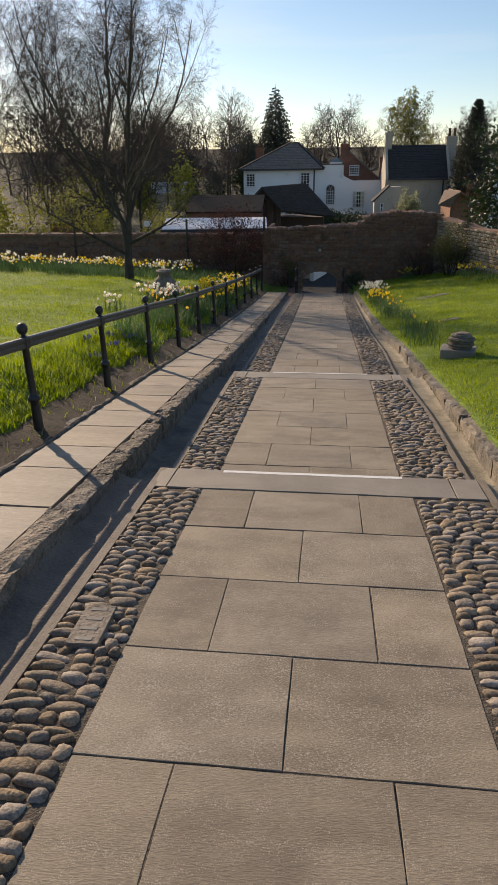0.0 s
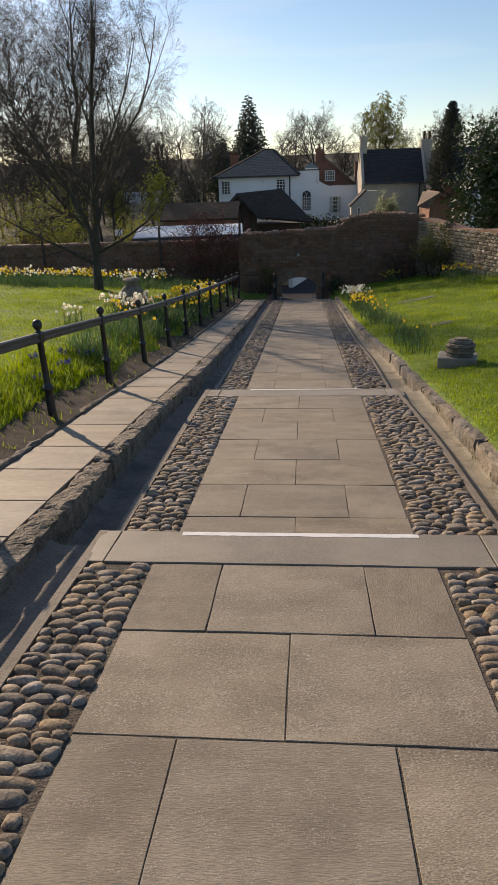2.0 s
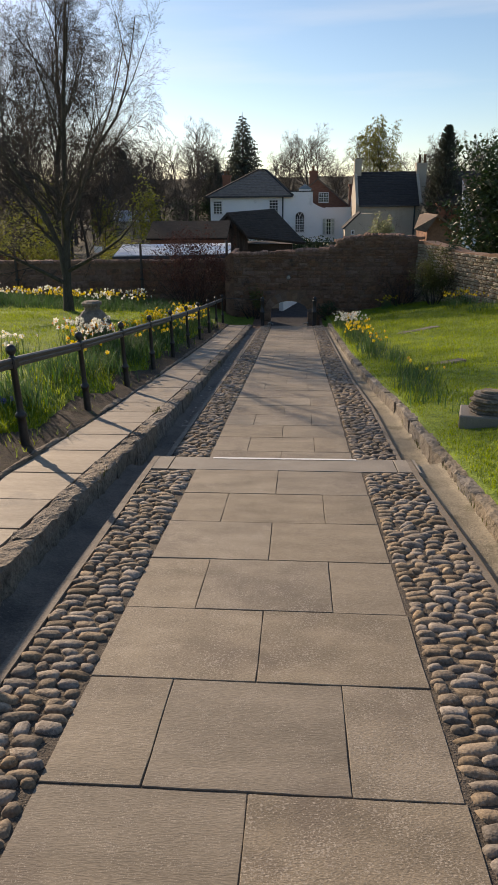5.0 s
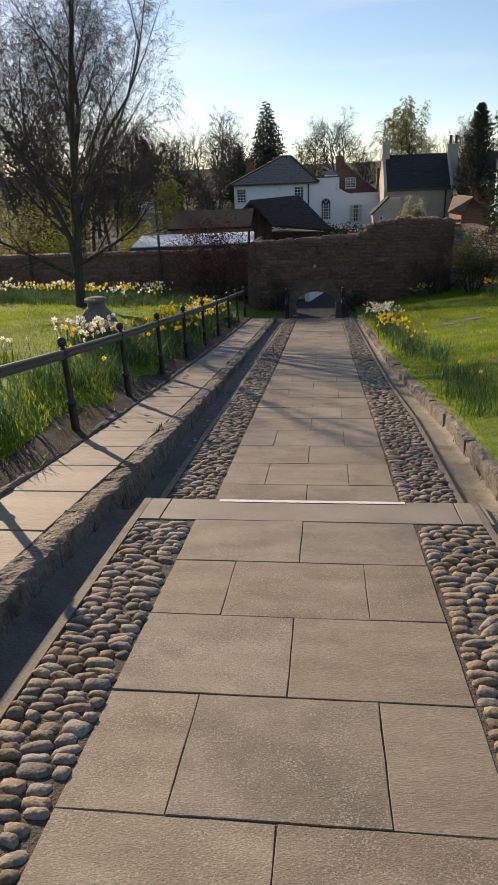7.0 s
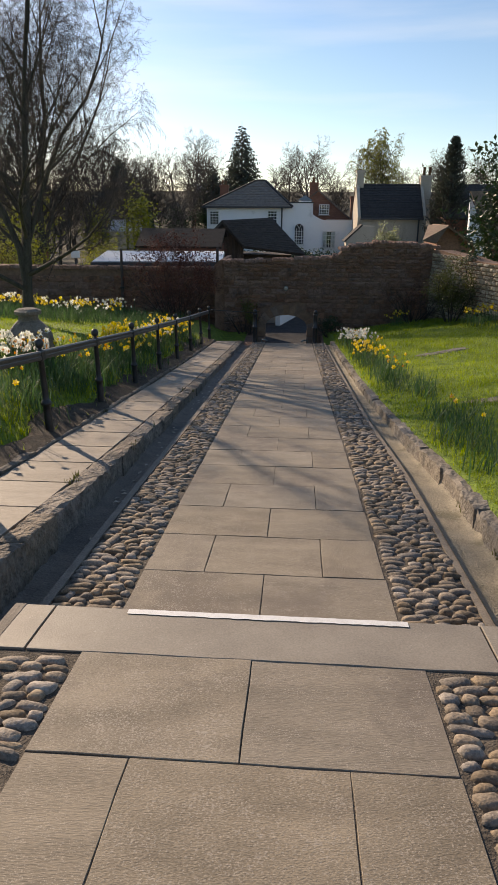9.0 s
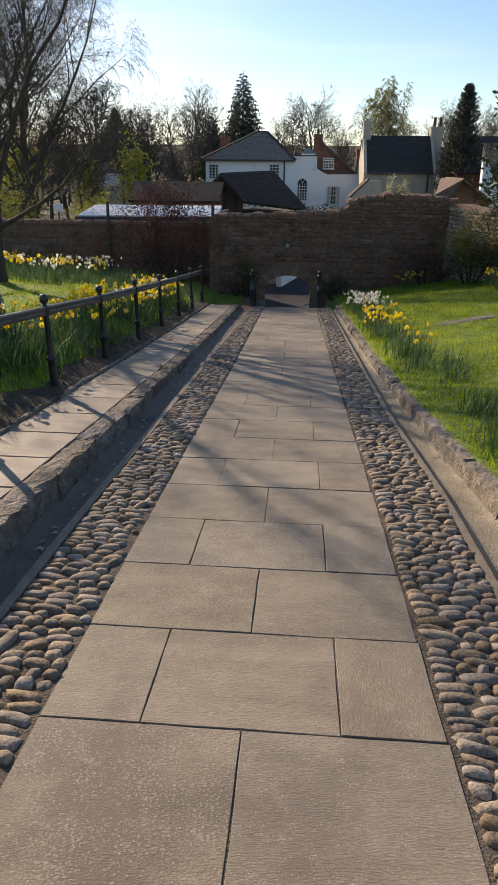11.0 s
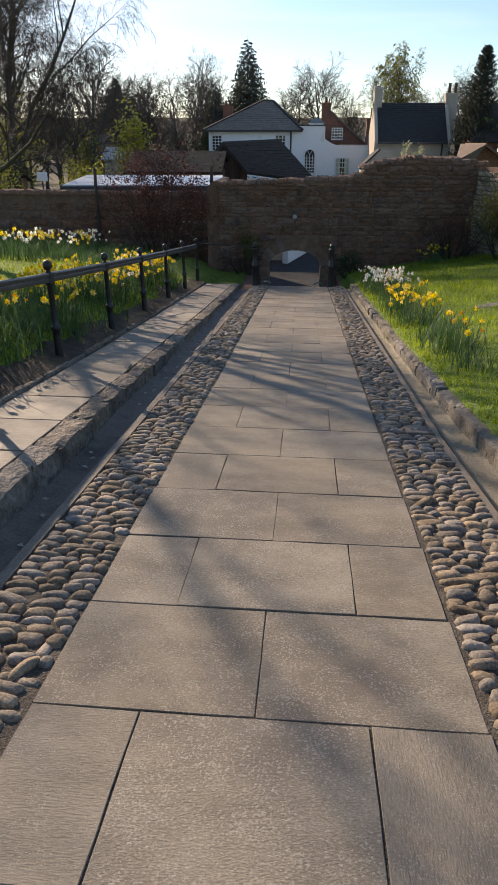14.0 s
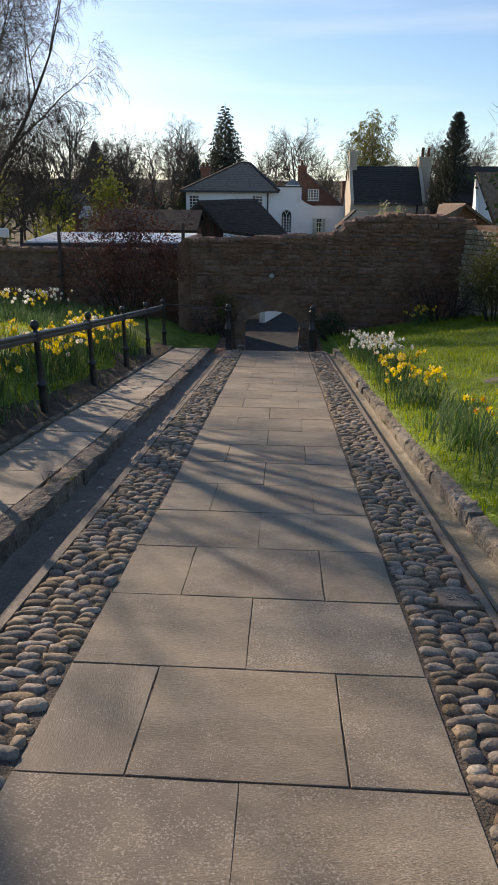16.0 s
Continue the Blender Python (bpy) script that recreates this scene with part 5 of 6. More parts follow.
def daffodil_clump(seed, n_leaves, n_flowers, petal, trumpet, label, tall=0.36, spread=0.11):
    r = random.Random(seed)
    c = empty("daffodil_clump", Matrix(), label, "daffodils", "daffodil clumps")
    v, f = [], []
    for _ in range(n_leaves):
        a = r.uniform(0, 6.283)
        p = Vector((r.gauss(0, spread), r.gauss(0, spread), -0.03))
        blade(v, f, p, Vector((math.cos(a), math.sin(a), 0)), tall * r.uniform(0.7, 1.15), r.uniform(0.004, 0.007), r.uniform(0.05, 0.4), r)
    stems, pv, pf, tv, tf = [], [], [], [], []
    for _ in range(n_flowers):
        p = Vector((r.gauss(0, spread), r.gauss(0, spread), -0.03))
        top = p + Vector((r.gauss(0, 0.05), r.gauss(0, 0.05), tall * r.uniform(0.9, 1.25)))
        stems.append([(p, 0.004), (p.lerp(top, 0.6), 0.0035), (top, 0.003)])
        a = r.uniform(0, 6.283)
        n = Vector((math.cos(a), math.sin(a), r.uniform(-0.25, 0.25))).normalized()
        x = n.orthogonal().normalized()
        y = n.cross(x)
        s = r.uniform(0.032, 0.044)
        centre = top + n * 0.012
        for k in range(6):
            t = k * math.pi / 3
            d, e = x * math.cos(t) + y * math.sin(t), y * math.cos(t) - x * math.sin(t)
            o = len(pv)
            pv += [tuple(centre), tuple(centre + d * s * 0.55 + e * s * 0.32), tuple(centre + d * s - n * s * 0.18), tuple(centre + d * s * 0.55 - e * s * 0.32)]
            pf += [(o, o + 1, o + 2), (o, o + 2, o + 3)]
        o = len(tv)
        for rad, h in ((0.22, 0.0), (0.27, 0.35), (0.36, 0.55)):
            for k in range(6):
                t = k * math.pi / 3
                tv.append(tuple(centre + (x * math.cos(t) + y * math.sin(t)) * s * rad + n * s * h))
        for i in range(2):
            for k in range(6):
                tf.append((o + i * 6 + k, o + i * 6 + (k + 1) % 6, o + i * 6 + 6 + (k + 1) % 6, o + i * 6 + 6 + k))
    mesh_object("foliage", v, f, M_LEAF, c)["kind"] = "stuff"
    if stems:
        tubes("stalk_growth", stems, 3, M_LEAF, c, "stuff")
        mesh_object("blossom", pv, pf, petal, c)["kind"] = "stuff"
        mesh_object("trumpet_growth", tv, tf, trumpet, c)["kind"] = "stuff"
    return c


YEL = [daffodil_clump(100 + i, 22, 9, M_YELLOW, M_YELLOW, "clump of yellow trumpet daffodils in flower") for i in range(3)]
WHI = [daffodil_clump(110 + i, 20, 9, M_CREAM, (M_CREAM, M_YELLOW, M_ORANGE)[i], "clump of white and cream daffodils in flower") for i in range(3)]
ORA = [daffodil_clump(120 + i, 26, 2, M_YELLOW, M_ORANGE, "leafy daffodil clump with a few orange-cupped flowers") for i in range(2)]
GRE = [daffodil_clump(130 + i, 30, 0, M_YELLOW, M_YELLOW, "clump of green daffodil leaves without flowers", 0.32) for i in range(3)]
used = set()


def plant(bank_, x, y, r, scale=1.0):
    k = r.randrange(len(bank_))
    m = pose(x, y, lawn(x, y), r.uniform(-6, 6), r.uniform(-6, 6), r.uniform(0, 360))
    proto = bank_[k]
    if id(proto) not in used and proto.name not in used:
        used.add(proto.name)
        proto.matrix_basis = m
        ob = proto
    else:
        ob = copy_thing(proto, m)
    s = scale * r.uniform(0.85, 1.15)
    ob.scale = (s, s, s)


rd = random.Random(9)


def bed(bank_, n, x0, x1, y0, y1, scale=1.0):
    for _ in range(n):
        plant(bank_, rd.uniform(x0, x1), rd.uniform(y0, y1), rd, scale)


# along the lawn kerb
bed(WHI, 17, 1.34, 1.68, 20.6, 23.8, 0.95)
bed(YEL, 7, 1.40, 1.62, 18.0, 19.8, 0.95)
bed(ORA, 5, 1.55, 1.85, 15.2, 17.6, 0.95)
bed(GRE, 15, 1.50, 1.80, 15.4, 18.4, 0.9)
bed(GRE, 17, 1.66, 2.02, 10.2, 15.6, 0.9)
bed(ORA, 2, 1.75, 2.0, 11.4, 14.0, 0.95)
bed(GRE, 6, 1.40, 1.65, 19.0, 24.0, 0.9)
bed(YEL, 3, 3.0, 3.3, 26.4, 26.9)
bed(YEL, 7, 4.7, 5.5, 23.6, 25.2, 1.05)
bed(ORA, 5, 4.7, 5.7, 22.6, 25.0, 1.05)
bed(GRE, 10, 4.8, 6.0, 21.6, 25.0)
# inside the railing
bed(YEL, 40, -3.25, -2.65, 16.4, 22.8, 1.0)
bed(WHI, 8, -3.2, -2.65, 18.5, 23.4, 1.0)
bed(ORA, 22, -3.3, -2.65, 11.8, 16.4, 1.05)
bed(GRE, 60, -3.2, -2.6, 9.0, 16.8, 1.1)
bed(GRE, 22, -3.0, -2.45, 16, 23.5, 1.0)
bed(WHI, 9, -3.95, -3.0, 13.7, 14.8, 1.15)
bed(YEL, 1, -3.8, -3.1, 13.9, 14.6, 1.2)
bed(WHI, 2, -4.2, -3.6, 9.5, 12.5)
# the long bed before the low wall
far_bed = empty("daffodil_bed", Matrix(), "long bed of yellow and white daffodils before the low wall", "daffodils", kind="stuff")
gathered = {}
for bank_, n, x0, x1, y0, y1, s in ((YEL, 46, -15.5, -5.2, 23.6, 29.0, 1.25), (WHI, 40, -15.5, -4.8, 23.3, 28.4, 1.25), (GRE, 340, -15.5, -3.6, 23.2, 29.3, 1.2)):
    for _ in range(n):
        x, y, k = rd.uniform(x0, x1), rd.uniform(y0, y1), s * rd.uniform(0.85, 1.2)
        m = pose(x, y, lawn(x, y), rd.uniform(-6, 6), rd.uniform(-6, 6), rd.uniform(0, 360)) @ Matrix.Diagonal((k, k, k, 1))
        for ch in rd.choice(bank_).children:
            mat = ch.data.materials[0]
            v, f = gathered.setdefault(mat.name, ([], []))
            o = len(v)
            v += [tuple(m @ p.co) for p in ch.data.vertices]
            f += [tuple(o + i for i in p.vertices) for p in ch.data.polygons]
for name, (v, f) in gathered.items():
    mesh_object(name, v, f, bpy.data.materials[name], far_bed)["kind"] = "stuff"


def hyacinth(x, y, r):
    h = empty("grape_hyacinth", pose(x, y, lawn(x, y), 0, 0, r.uniform(0, 360)), "small blue grape hyacinth spikes in the grass", "flowers", "grape hyacinths")
    st, v, f = [], [], []
    for _ in range(6):
        p = Vector((r.gauss(0, 0.06), r.gauss(0, 0.06), 0))
        q = p + Vector((0, 0, r.uniform(0.1, 0.16)))
        st.append([(p, 0.003), (q, 0.002)])
        for k in range(14):
            a, z = k * 2.4, 0.05 * k / 14
            b = q + Vector((0.011 * math.cos(a), 0.011 * math.sin(a), z - 0.04))
            o = len(v)
            v += [tuple(b + Vector(w) * 0.008) for w in ((1, 0, 0), (-0.5, 0.87, 0), (-0.5, -0.87, 0), (0, 0, 1.2))]
            f += [(o, o + 1, o + 3), (o + 1, o + 2, o + 3), (o + 2, o, o + 3)]
    tubes("stalk_growth", st, 3, M_LEAF, h, "stuff")
    mesh_object("blossom", v, f, M_BLUE, h)["kind"] = "stuff"


for x, y in ((-2.75, 8.4), (-2.9, 8.9), (-2.7, 7.7), (-3.0, 8.2), (-2.8, 9.3)):
    hyacinth(x, y, rd)


# ---- grass ----
def grass(name, label, areas, seed):
    """Blades of grass, standing on the ground: (x0, x1, y0, y1, a square metre, height)."""
    r = random.Random(seed)
    v, f = [], []
    for x0, x1, y0, y1, dense, tall in areas:
        for _ in range(int((x1 - x0) * (y1 - y0) * dense)):
            x, y = r.uniform(x0, x1), r.uniform(y0, y1)
            x += lawn_shift(x, y)
            patch = noise.noise((x * 0.9, y * 0.9, 7))
            if -2.5 - 0.22 * noise.noise((0, y * 0.9, 2)) < x < -2.1 and r.random() < 0.95:
                continue
            tuft = noise.noise((x * 3.1, y * 3.1, 3))
            h = tall * (0.8 + 0.5 * patch + 0.9 * max(0.0, tuft)) * r.uniform(0.5, 1.4)
            rim = min(x1 - x if x0 > 0 else x - x0, 0.9, y - y0 + 0.3, y1 - y + 0.3) / 0.9
            if r.random() > rim + 0.05:
                continue
            z = lawn(x, y) - 0.01
            a = r.uniform(0, 6.283)
            c, s = math.cos(a), math.sin(a)
            w = 0.003 + 0.03 * tall
            b = h * r.uniform(0.15, 0.8)
            e = r.uniform(0, 6.283)
            o = len(v)
            v += [(x - c * w, y - s * w, z), (x + c * w, y + s * w, z), (x - c * w * 0.7 + b * 0.3 * math.cos(e), y - s * w * 0.7 + b * 0.3 * math.sin(e), z + h * 0.6), (x + c * w * 0.7 + b * 0.3 * math.cos(e), y + s * w * 0.7 + b * 0.3 * math.sin(e), z + h * 0.6), (x + b * math.cos(e), y + b * math.sin(e), z + h)]
            f += [(o, o + 1, o + 3, o + 2), (o + 2, o + 3, o + 4)]
    tagged(mesh_object(name, v, f, M_BLADE), label, "grass", kind="stuff")


grass("lawn_grass", "short green lawn grass in low sunlight", [(1.44, 4.6, 3.0, 11.5, 2600, 0.042), (1.44, 5.5, 11, 18.5, 1200, 0.055), (1.44, 6.5, 18, 27.5, 800, 0.065), (1.40, 1.55, 2.5, 24, 1200, 0.06)], 201)
grass("bank_grass", "longer tufted grass on the bank behind the railing", [(-3.6, -2.2, 2.5, 10, 2400, 0.095), (-6.5, -3.6, 4, 14, 900, 0.055), (-3.6, -2.2, 10, 24, 700, 0.09), (-9, -3.6, 14, 25, 420, 0.06), (-14, -6.5, 12, 25, 250, 0.06)], 202)

# ---- small things ----
# carved stone on a plinth, weathered into layers
carved = empty("carved_stone", pose(1.93, 9.72, lawn(1.93, 9.72) - 0.04, 0, 0, -14) @ Matrix.Diagonal((0.86, 0.86, 0.86, 1)), "weathered layered dark stone on a pale block in the grass", "stone")
part("plinth", boxes(((-0.17, -0.16, -0.05), (0.40, 0.30, 0.20)), bevel=0.012), M_STEP, carved, "pale squared stone block")
rl = random.Random(31)
for k, (w, h) in enumerate(((0.22, 0.05), (0.24, 0.05), (0.21, 0.04), (0.23, 0.05), (0.18, 0.05), (0.11, 0.03))):
    z = 0.20 + sum((0.05, 0.05, 0.04, 0.05, 0.05)[:k])
    bm = bmesh.new()
    ring = [(w * (1 + rl.uniform(-0.14, 0.1)) * math.cos(6.283 * i / 11), w * 0.85 * (1 + rl.uniform(-0.14, 0.1)) * math.sin(6.283 * i / 11)) for i in range(11)]
    lv = [[bm.verts.new((x * q + 0.15 + rl.uniform(-0.004, 0.004), y * q + 0.07, zz)) for x, y in ring] for q, zz in ((0.93, z), (1.0, z + h * 0.4), (0.9, z + h * 0.96))]
    for lo_, hi_ in zip(lv, lv[1:]):
        for i in range(11):
            bm.faces.new((lo_[i], lo_[(i + 1) % 11], hi_[(i + 1) % 11], hi_[i]))
    bm.faces.new(lv[0][::-1])
    bm.faces.new(lv[2])
    part("stone_layer", bm, M_KERB, carved)

# bottle-shaped stone behind the railing
jar = empty("stone_finial", pose(-3.66, 15.2, lawn(-3.66, 15.2) - 0.02), "old grey stone finial standing on the lawn", "stone")
part("body", lathe([(0.34, -0.05), (0.35, 0.1), (0.34, 0.42), (0.31, 0.5), (0.2, 0.62), (0.15, 0.66), (0.14, 0.74)], 8), M_KERB, jar)
part("cap", lathe([(0.15, 0.735), (0.19, 0.75), (0.19, 0.79), (0.13, 0.82), (0.05, 0.83)], 10), M_KERB, jar)

# iron covers among the cobbles
def cover(x, y, w, d, slots, text=""):
    c = empty("drain_cover", pose(x, y, ramp(y) + 0.022, SLOPE, 0, 2), "small rusty iron cover set among the cobbles", "drain cover", "drain covers")
    part("plate", boxes(((-w / 2, -d / 2, -0.03), (w / 2, d / 2, 0)), bevel=0.004), M_CHANNEL, c)
    for i in range(slots):
        yy = -d / 2 + d * (i + 0.5) / slots
        # no opening is cut: a dark bar stands for the shade in it
        part("slot", boxes(((-w * 0.25, yy - 0.012, -0.004), (w * 0.25, yy + 0.012, 0.002))), M_FASCIA, c)
    if text:
        cu = bpy.data.curves.new("letters", "FONT")
        cu.body, cu.size, cu.align_x, cu.align_y, cu.extrude = text, d * 0.45, "CENTER", "CENTER", 0.002
        cu.materials.append(M_STEP)
        t = new("letters", cu)
        t.parent = c
        t.matrix_basis = pose(0, 0, 0.002)


cover(-0.86, 2.22, 0.14, 0.30, 4)
cover(0.885, 13.95, 0.15, 0.16, 0, "SM")

# wooden poles and a white box at the low wall
for x, top in ((-6.15, -0.62), (-2.72, -0.55), (-11.3, -0.7)):
    p = part("wooden_pole", lathe([(0.055, -3.3), (0.05, -1.0), (0.045, top - 0.05), (0.03, top)], 8), M_BOARD)
    p.matrix_basis = pose(x, LOW_Y - 0.07, 0, 0, 1.0, 0)
    tagged(p, "weathered wooden pole standing against the low wall", "pole", "poles")
    s = part("pole_strap", boxes(((-0.07, -0.07, -2.0), (0.07, 0.07, -1.94))), M_IRON, p)
box_w = empty("white_dish", pose(-8.25, 31.2, -1.05), "small white box aerial on a short post behind the wall", "aerial")
part("panel", boxes(((-0.16, -0.05, 0.0), (0.16, 0.05, 0.26)), bevel=0.02), M_WOODWHITE, box_w)
part("post", boxes(((-0.02, -0.02, -3.5), (0.02, 0.02, 0.02))), M_FASCIA, box_w)

# a small pale fitting above the gateway
fitting = empty("wall_fitting", pose(-0.27, WALL_Y - 0.02, -1.72, 90), "small pale weathered fitting on the wall above the gateway", "wall fitting")
part("back_plate", lathe([(0.075, -0.05), (0.075, 0.02), (0.06, 0.035)], 12), M_LEAD, fitting)
part("cover", lathe([(0.058, 0.034), (0.056, 0.06), (0.04, 0.085), (0.012, 0.095)], 12), M_CREAMWALL, fitting, smooth=True)

# flat stones in the lawn, which also stand for a shadowed terrace edge
for x, y, w, d, a in ((2.4, 14.05, 0.95, 0.3, 4), (2.75, 19.2, 1.5, 0.32, 12)):
    g = new("ledger_stone", slab_mesh("ledger_stone", w, d, 0.12, M_KERB, 0.02, 0.015, int(x * 10)))
    g.matrix_basis = pose(x, y, lawn(x, y) + 0.012, SLOPE, -9, a)
    tagged(g, "old flat stone in the lawn, for a sunk slab and shadowed edge", "stone slab", "ledger stones")

# dry petals and leaves in the channel
rf = random.Random(41)
for i in range(34):
    y = rf.uniform(9.5, 18)
    v = [(0, 0, 0), (0.018, 0.012, 0.008), (0.045, 0, 0.004), (0.02, -0.014, 0.007)]
    lf = mesh_object("fallen_leaf", v, [(0, 1, 2), (0, 2, 3)], M_LITTER)
    lf.matrix_basis = pose(rf.uniform(-1.33, -1.2), y, ramp(y) - 0.084, SLOPE + rf.uniform(-8, 8), rf.uniform(-8, 8), rf.uniform(0, 360))
    lf.scale = (1.2, 1.2, 1.2)
    tagged(lf, "pale dry leaf lying in the drain channel", "leaf", "fallen leaves")
# weeds in the joints
rg = random.Random(43)
for i in range(46):
    y, x = rg.uniform(2, 20), rg.choice((1.0, 1.0, 1.0, -1.365, -1.53, -2.13))
    z = ramp(y) if x > 0 else footway(y) - 0.01
    x = kerb_right(y) + 0.01 if x > 0 else x
    v, f = [], []
    for _ in range(12):
        a = rg.uniform(0, 6.28)
        blade(v, f, Vector((rg.gauss(0, 0.02), rg.gauss(0, 0.05), 0)), Vector((math.cos(a), math.sin(a), 0)), rg.uniform(0.03, 0.07), 0.003, 0.3, rg)
    w = mesh_object("weed_tuft", v, f, M_OLIVE)
    w.matrix_basis = pose(x, y, z)
    tagged(w, "small weed tuft growing in the kerb joint", "weed", "weed tufts", "stuff")

# ---- paving ----
def lay(name, mesh_bank, parent, x0, x1, y0, y1, level, mat, r, gap=0.0055, thick=0.08, tilt=0.12):
    """One slab between those lines of a ramp."""
    key = (round(x1 - x0, 2), round(y1 - y0, 2), mat.name)
    if key not in mesh_bank:
        mesh_bank[key] = slab_mesh(name, x1 - x0 - gap, y1 - y0 - gap, thick, mat, 0.0018, 0.002, len(mesh_bank))
    y = (y0 + y1) / 2
    place(name, mesh_bank[key], parent, pose((x0 + x1) / 2, y, level(y) + r.uniform(-0.002, 0.002), math.degrees(math.atan(level(y + 0.5) - level(y - 0.5))) + r.uniform(-tilt, tilt), r.uniform(-tilt, tilt), r.uniform(-0.15, 0.15)))


rp = random.Random(21)
bank = {}
paving = empty("stone_paving", Matrix(), "worn buff sandstone paving slabs down the middle of the path", "paving", kind="structure")


def rows_of(y0, y1, cuts, first_double, level):
    """Courses between y0 and y1: every second one has two joints, the others one."""
    marks = [y0] + cuts + [y1]
    double = first_double
    for a, b in zip(marks, marks[1:]):
        c, w = middle((a + b) / 2), between((a + b) / 2, [(6, 0.695), (11, 0.685), (16, 0.652), (24, 0.64)])
        if double:
            joints = [c - w, c - 0.5 * w + rp.uniform(-0.006, 0.006), c + 0.495 * w + rp.uniform(-0.006, 0.006), c + w]
        else:
            joints = [c - w, c + rp.uniform(-0.006, 0.006), c + w]
        for u, v in zip(joints, joints[1:]):
            lay("paving_slab", bank, paving, u, v, a, b, level, rp.choice((M_SLAB, M_SLAB, M_SLAB, M_SLAB_X, M_SLAB_X, M_SLAB_X, M_SLAB_Y) if v - u < 0.5 else (M_SLAB, M_SLAB, M_SLAB_X)), rp)
        double = not double


rows_of(-3.9, -0.5, [-3.3, -2.7, -2.1, -1.5, -1.0], True, lambda y: 0.03 - RAMP * y)
rows_of(-0.1, 3.90, [0.28, 0.89, 1.51, 2.11, 2.71, 3.31], True, lambda y: -0.11 - RAMP * y)
rows_of(4.27, 8.29, [4.80, 5.385, 5.965, 6.545, 7.125, 7.70], False, lambda y: -0.245 - RAMP * y)
sec3 = [9.37 + 0.5675 * i for i in range(27)]
rows_of(8.65, END, [y for y in sec3 if y < END - 0.3], False, lambda y: -0.385 - RAMP * y)

# the broad step stones with their painted edge
for nose, level in STEPS:
    st = empty("path_step", Matrix(), "broad stone step across the path with a worn white painted edge", "step", "path steps")
    st["kind"] = "structure"
    for x0, x1 in ((cobble_left(nose) - 0.05, -0.945), (-0.94, 0.975), (0.98, 1.17)):
        lay("step_stone", bank, st, x0, x1, nose - 0.37, nose, lambda y, c=level: c - RAMP * y + 0.006, M_STEP, rp, 0.004, 0.22, 0.05)
    n = 46
    v, f = [], []
    for i in range(n + 1):
        x = -0.60 + 1.26 * i / n
        for y in (nose - 0.052 + rp.uniform(-0.0035, 0.0035), nose - 0.008 + rp.uniform(-0.002, 0.002)):
            v.append((x, y, level - RAMP * y + 0.0085))
    f = [(2 * i, 2 * i + 2, 2 * i + 3, 2 * i + 1) for i in range(n)]
    mesh_object("white_line", v, f, M_PAINT, st, "worn white paint line on the step edge")

# footpath slabs
foot = empty("footpath_slabs", Matrix(), "pale stone slabs of the narrow raised footpath", "footpath", kind="structure")
y = -2.5
while y < END - 0.1:
    d = min(rp.choice((0.56, 0.60, 0.64, 0.68, 0.74)), END - y)
    lay("footpath_slab", bank, foot, -2.125, -1.535, y, y + d, footway, M_FOOT, rp, 0.013, 0.08, 0.15)
    y += d

# ---- cobbles ----
def cobble_mesh(seed):
    """A rounded oblong pebble, half buried: 2 rings and a crown."""
    r = random.Random(seed)
    k = 9
    ph = r.uniform(0, 6)
    verts = []
    for rad, z in ((0.5, -0.35), (0.52, 0.08), (0.46, 0.33), (0.30, 0.47)):
        for i in range(k):
            a = 2 * math.pi * i / k
            e = 1 + 0.10 * math.sin(2 * a + ph) + 0.06 * math.sin(3 * a + 2 * ph) + r.uniform(-0.09, 0.09)
            c, s = math.cos(a), math.sin(a)
            p = 0.62
            verts.append((rad * e * math.copysign(abs(c) ** p, c), rad * e * math.copysign(abs(s) ** p, s), z + r.uniform(-0.06, 0.06)))
    verts.append((r.uniform(-0.05, 0.05), 0, 0.52))
    faces = [(a * k + i, a * k + (i + 1) % k, a * k + k + (i + 1) % k, a * k + k + i) for a in range(3) for i in range(k)]
    faces += [(3 * k + i, 3 * k + (i + 1) % k, 4 * k) for i in range(k)]
    return verts, faces


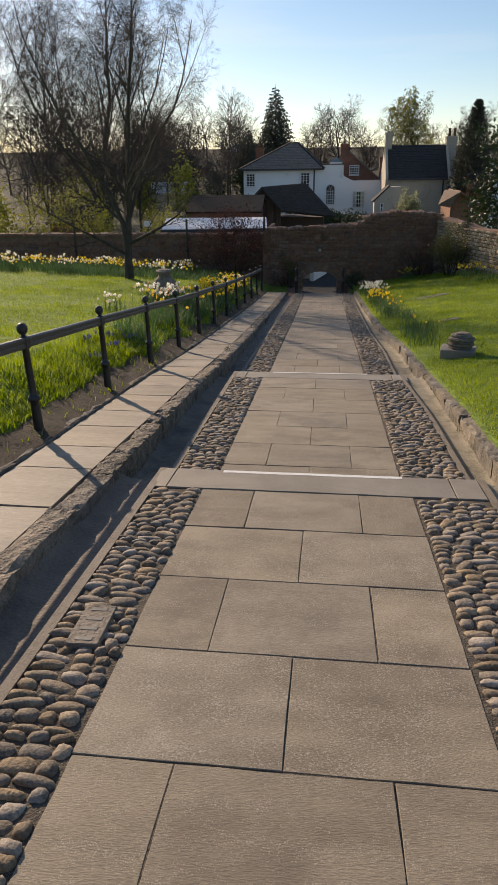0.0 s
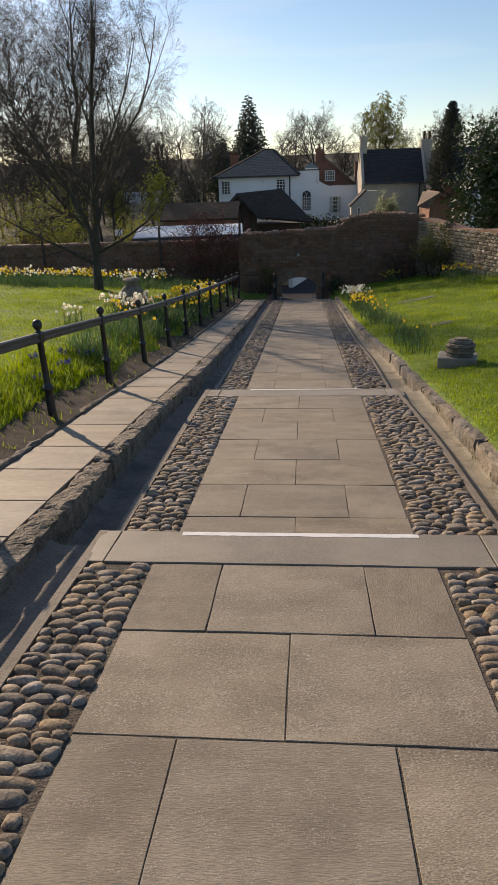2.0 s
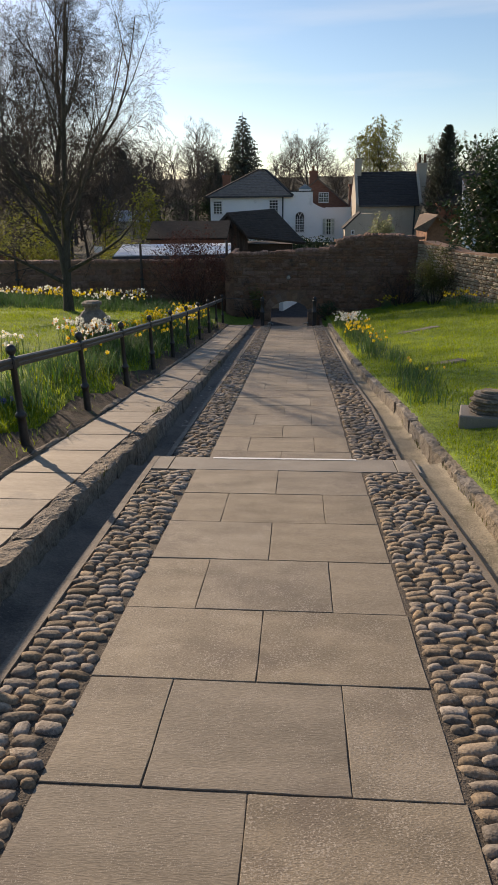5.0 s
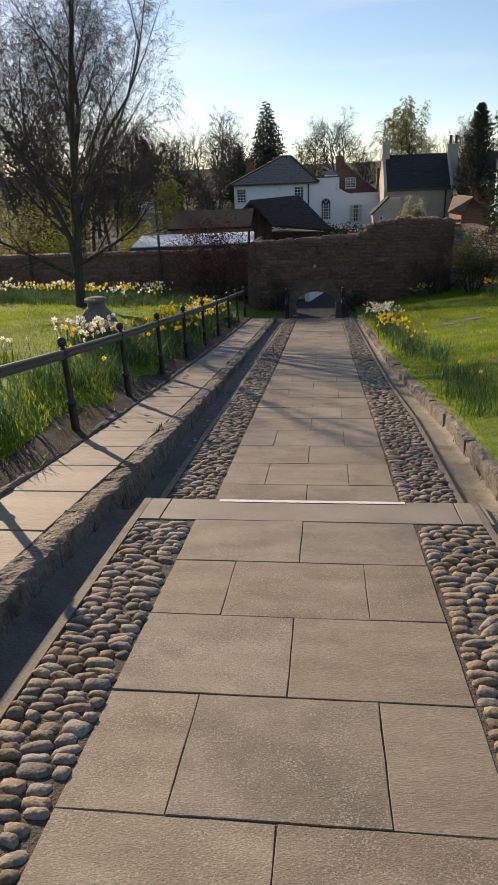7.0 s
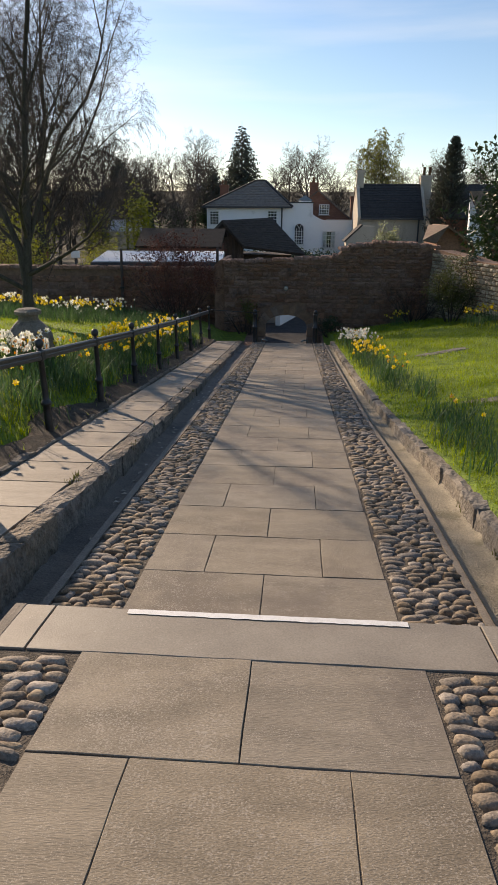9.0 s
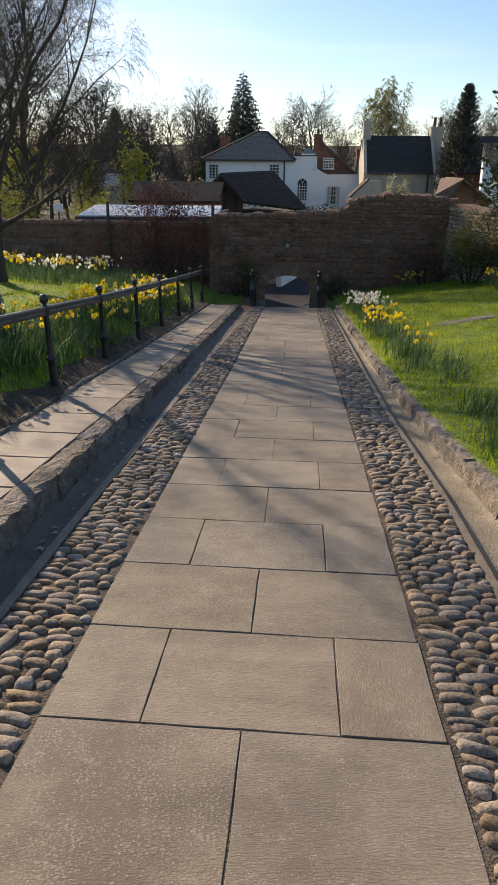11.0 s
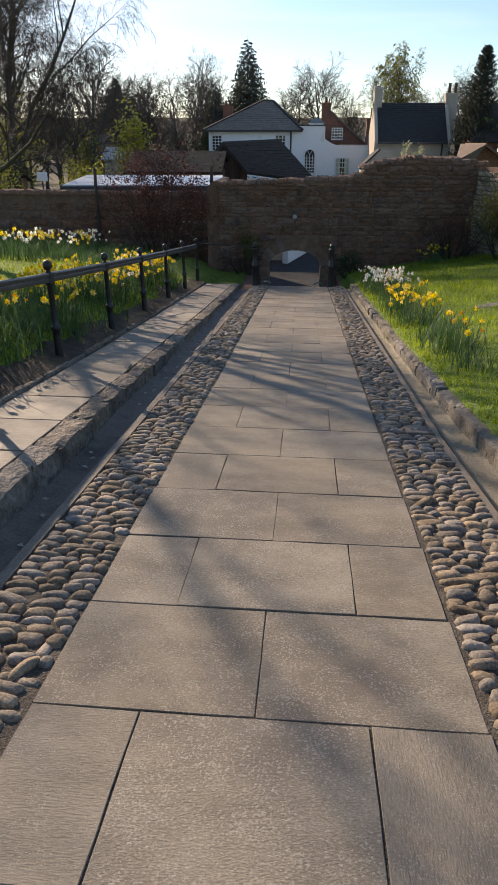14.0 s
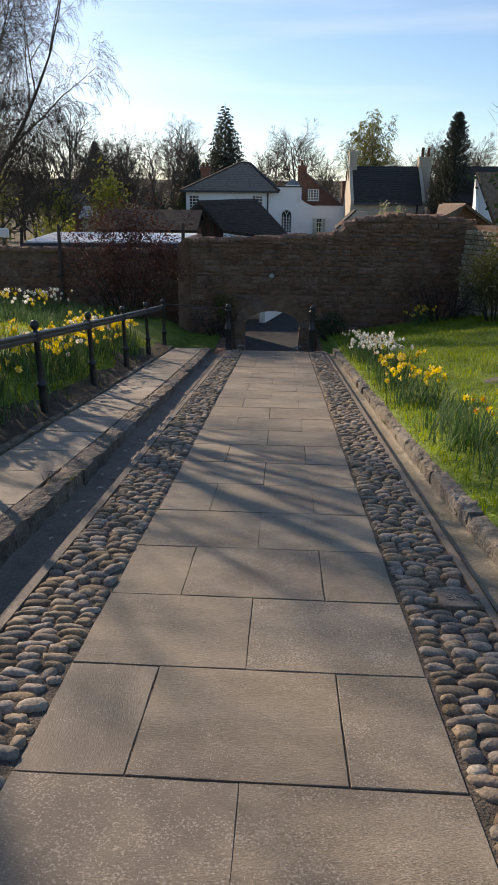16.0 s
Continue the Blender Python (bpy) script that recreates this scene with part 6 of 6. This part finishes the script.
SHAPES = [cobble_mesh(i) for i in range(12)]
COBBLES = []
for vs_, fs_ in SHAPES:
    me = bpy.data.meshes.new("cobble")
    me.from_pydata(vs_, [], fs_)
    me.materials.append(M_COBBLE)
    me.shade_smooth()
    COBBLES.append(me)
rcb = random.Random(77)
for name, inner, outer in (("left", -1, cobble_left), ("right", 1, cobble_right)):
    strip_of = empty("cobble_strip", Matrix(), "strip of rounded river cobbles set across the path edge", "cobbles", "cobble strips", "structure")
    far_v, far_f = [], []
    near = 0
    for a, b, level in SECTIONS:
        b2 = b if b == END else b - 0.38
        y = a + 0.02
        while y < b2 - 0.03:
            h = rcb.uniform(0.04, 0.07)
            rim = middle(y) + inner * (between(y, [(6, 0.695), (11, 0.685), (16, 0.652), (24, 0.64)]) + 0.012)
            x0, x1 = sorted((rim, outer(y)))
            x = x0 + rcb.uniform(-0.005, 0.01)
            while x < x1 - 0.035:
                w = min(rcb.choice((0.06, 0.075, 0.09, 0.10, 0.12, 0.145)) * rcb.uniform(0.9, 1.15), x1 - x + 0.01)
                cy = y + h / 2 + rcb.uniform(-0.008, 0.008)
                if w > 0.03 and cy + h * 0.4 < b2:
                    k = rcb.randrange(12)
                    m = pose(x + w / 2, cy, level - RAMP * cy - 0.009 + rcb.uniform(-0.008, 0.004), SLOPE + rcb.uniform(-8, 8), rcb.uniform(-8, 8), rcb.gauss(0, 8) + (60 if rcb.random() < 0.03 else 0)) @ Matrix.Diagonal((w * rcb.uniform(0.90, 1.0), h * rcb.uniform(0.84, 1.0), rcb.uniform(0.042, 0.058), 1))
                    if 1.4 < y < 4.3 and near < 290:
                        place("cobble", COBBLES[k], strip_of, m)
                        near += 1
                    else:
                        o = len(far_v)
                        far_v += [tuple(m @ Vector(p)) for p in SHAPES[k][0]]
                        far_f += [tuple(o + i for i in q) for q in SHAPES[k][1]]
                x += w + 0.005
            y += h
    rest = mesh_object("cobble_rest", far_v, far_f, M_COBBLE, strip_of, smooth=True)
    rest["kind"] = "stuff"
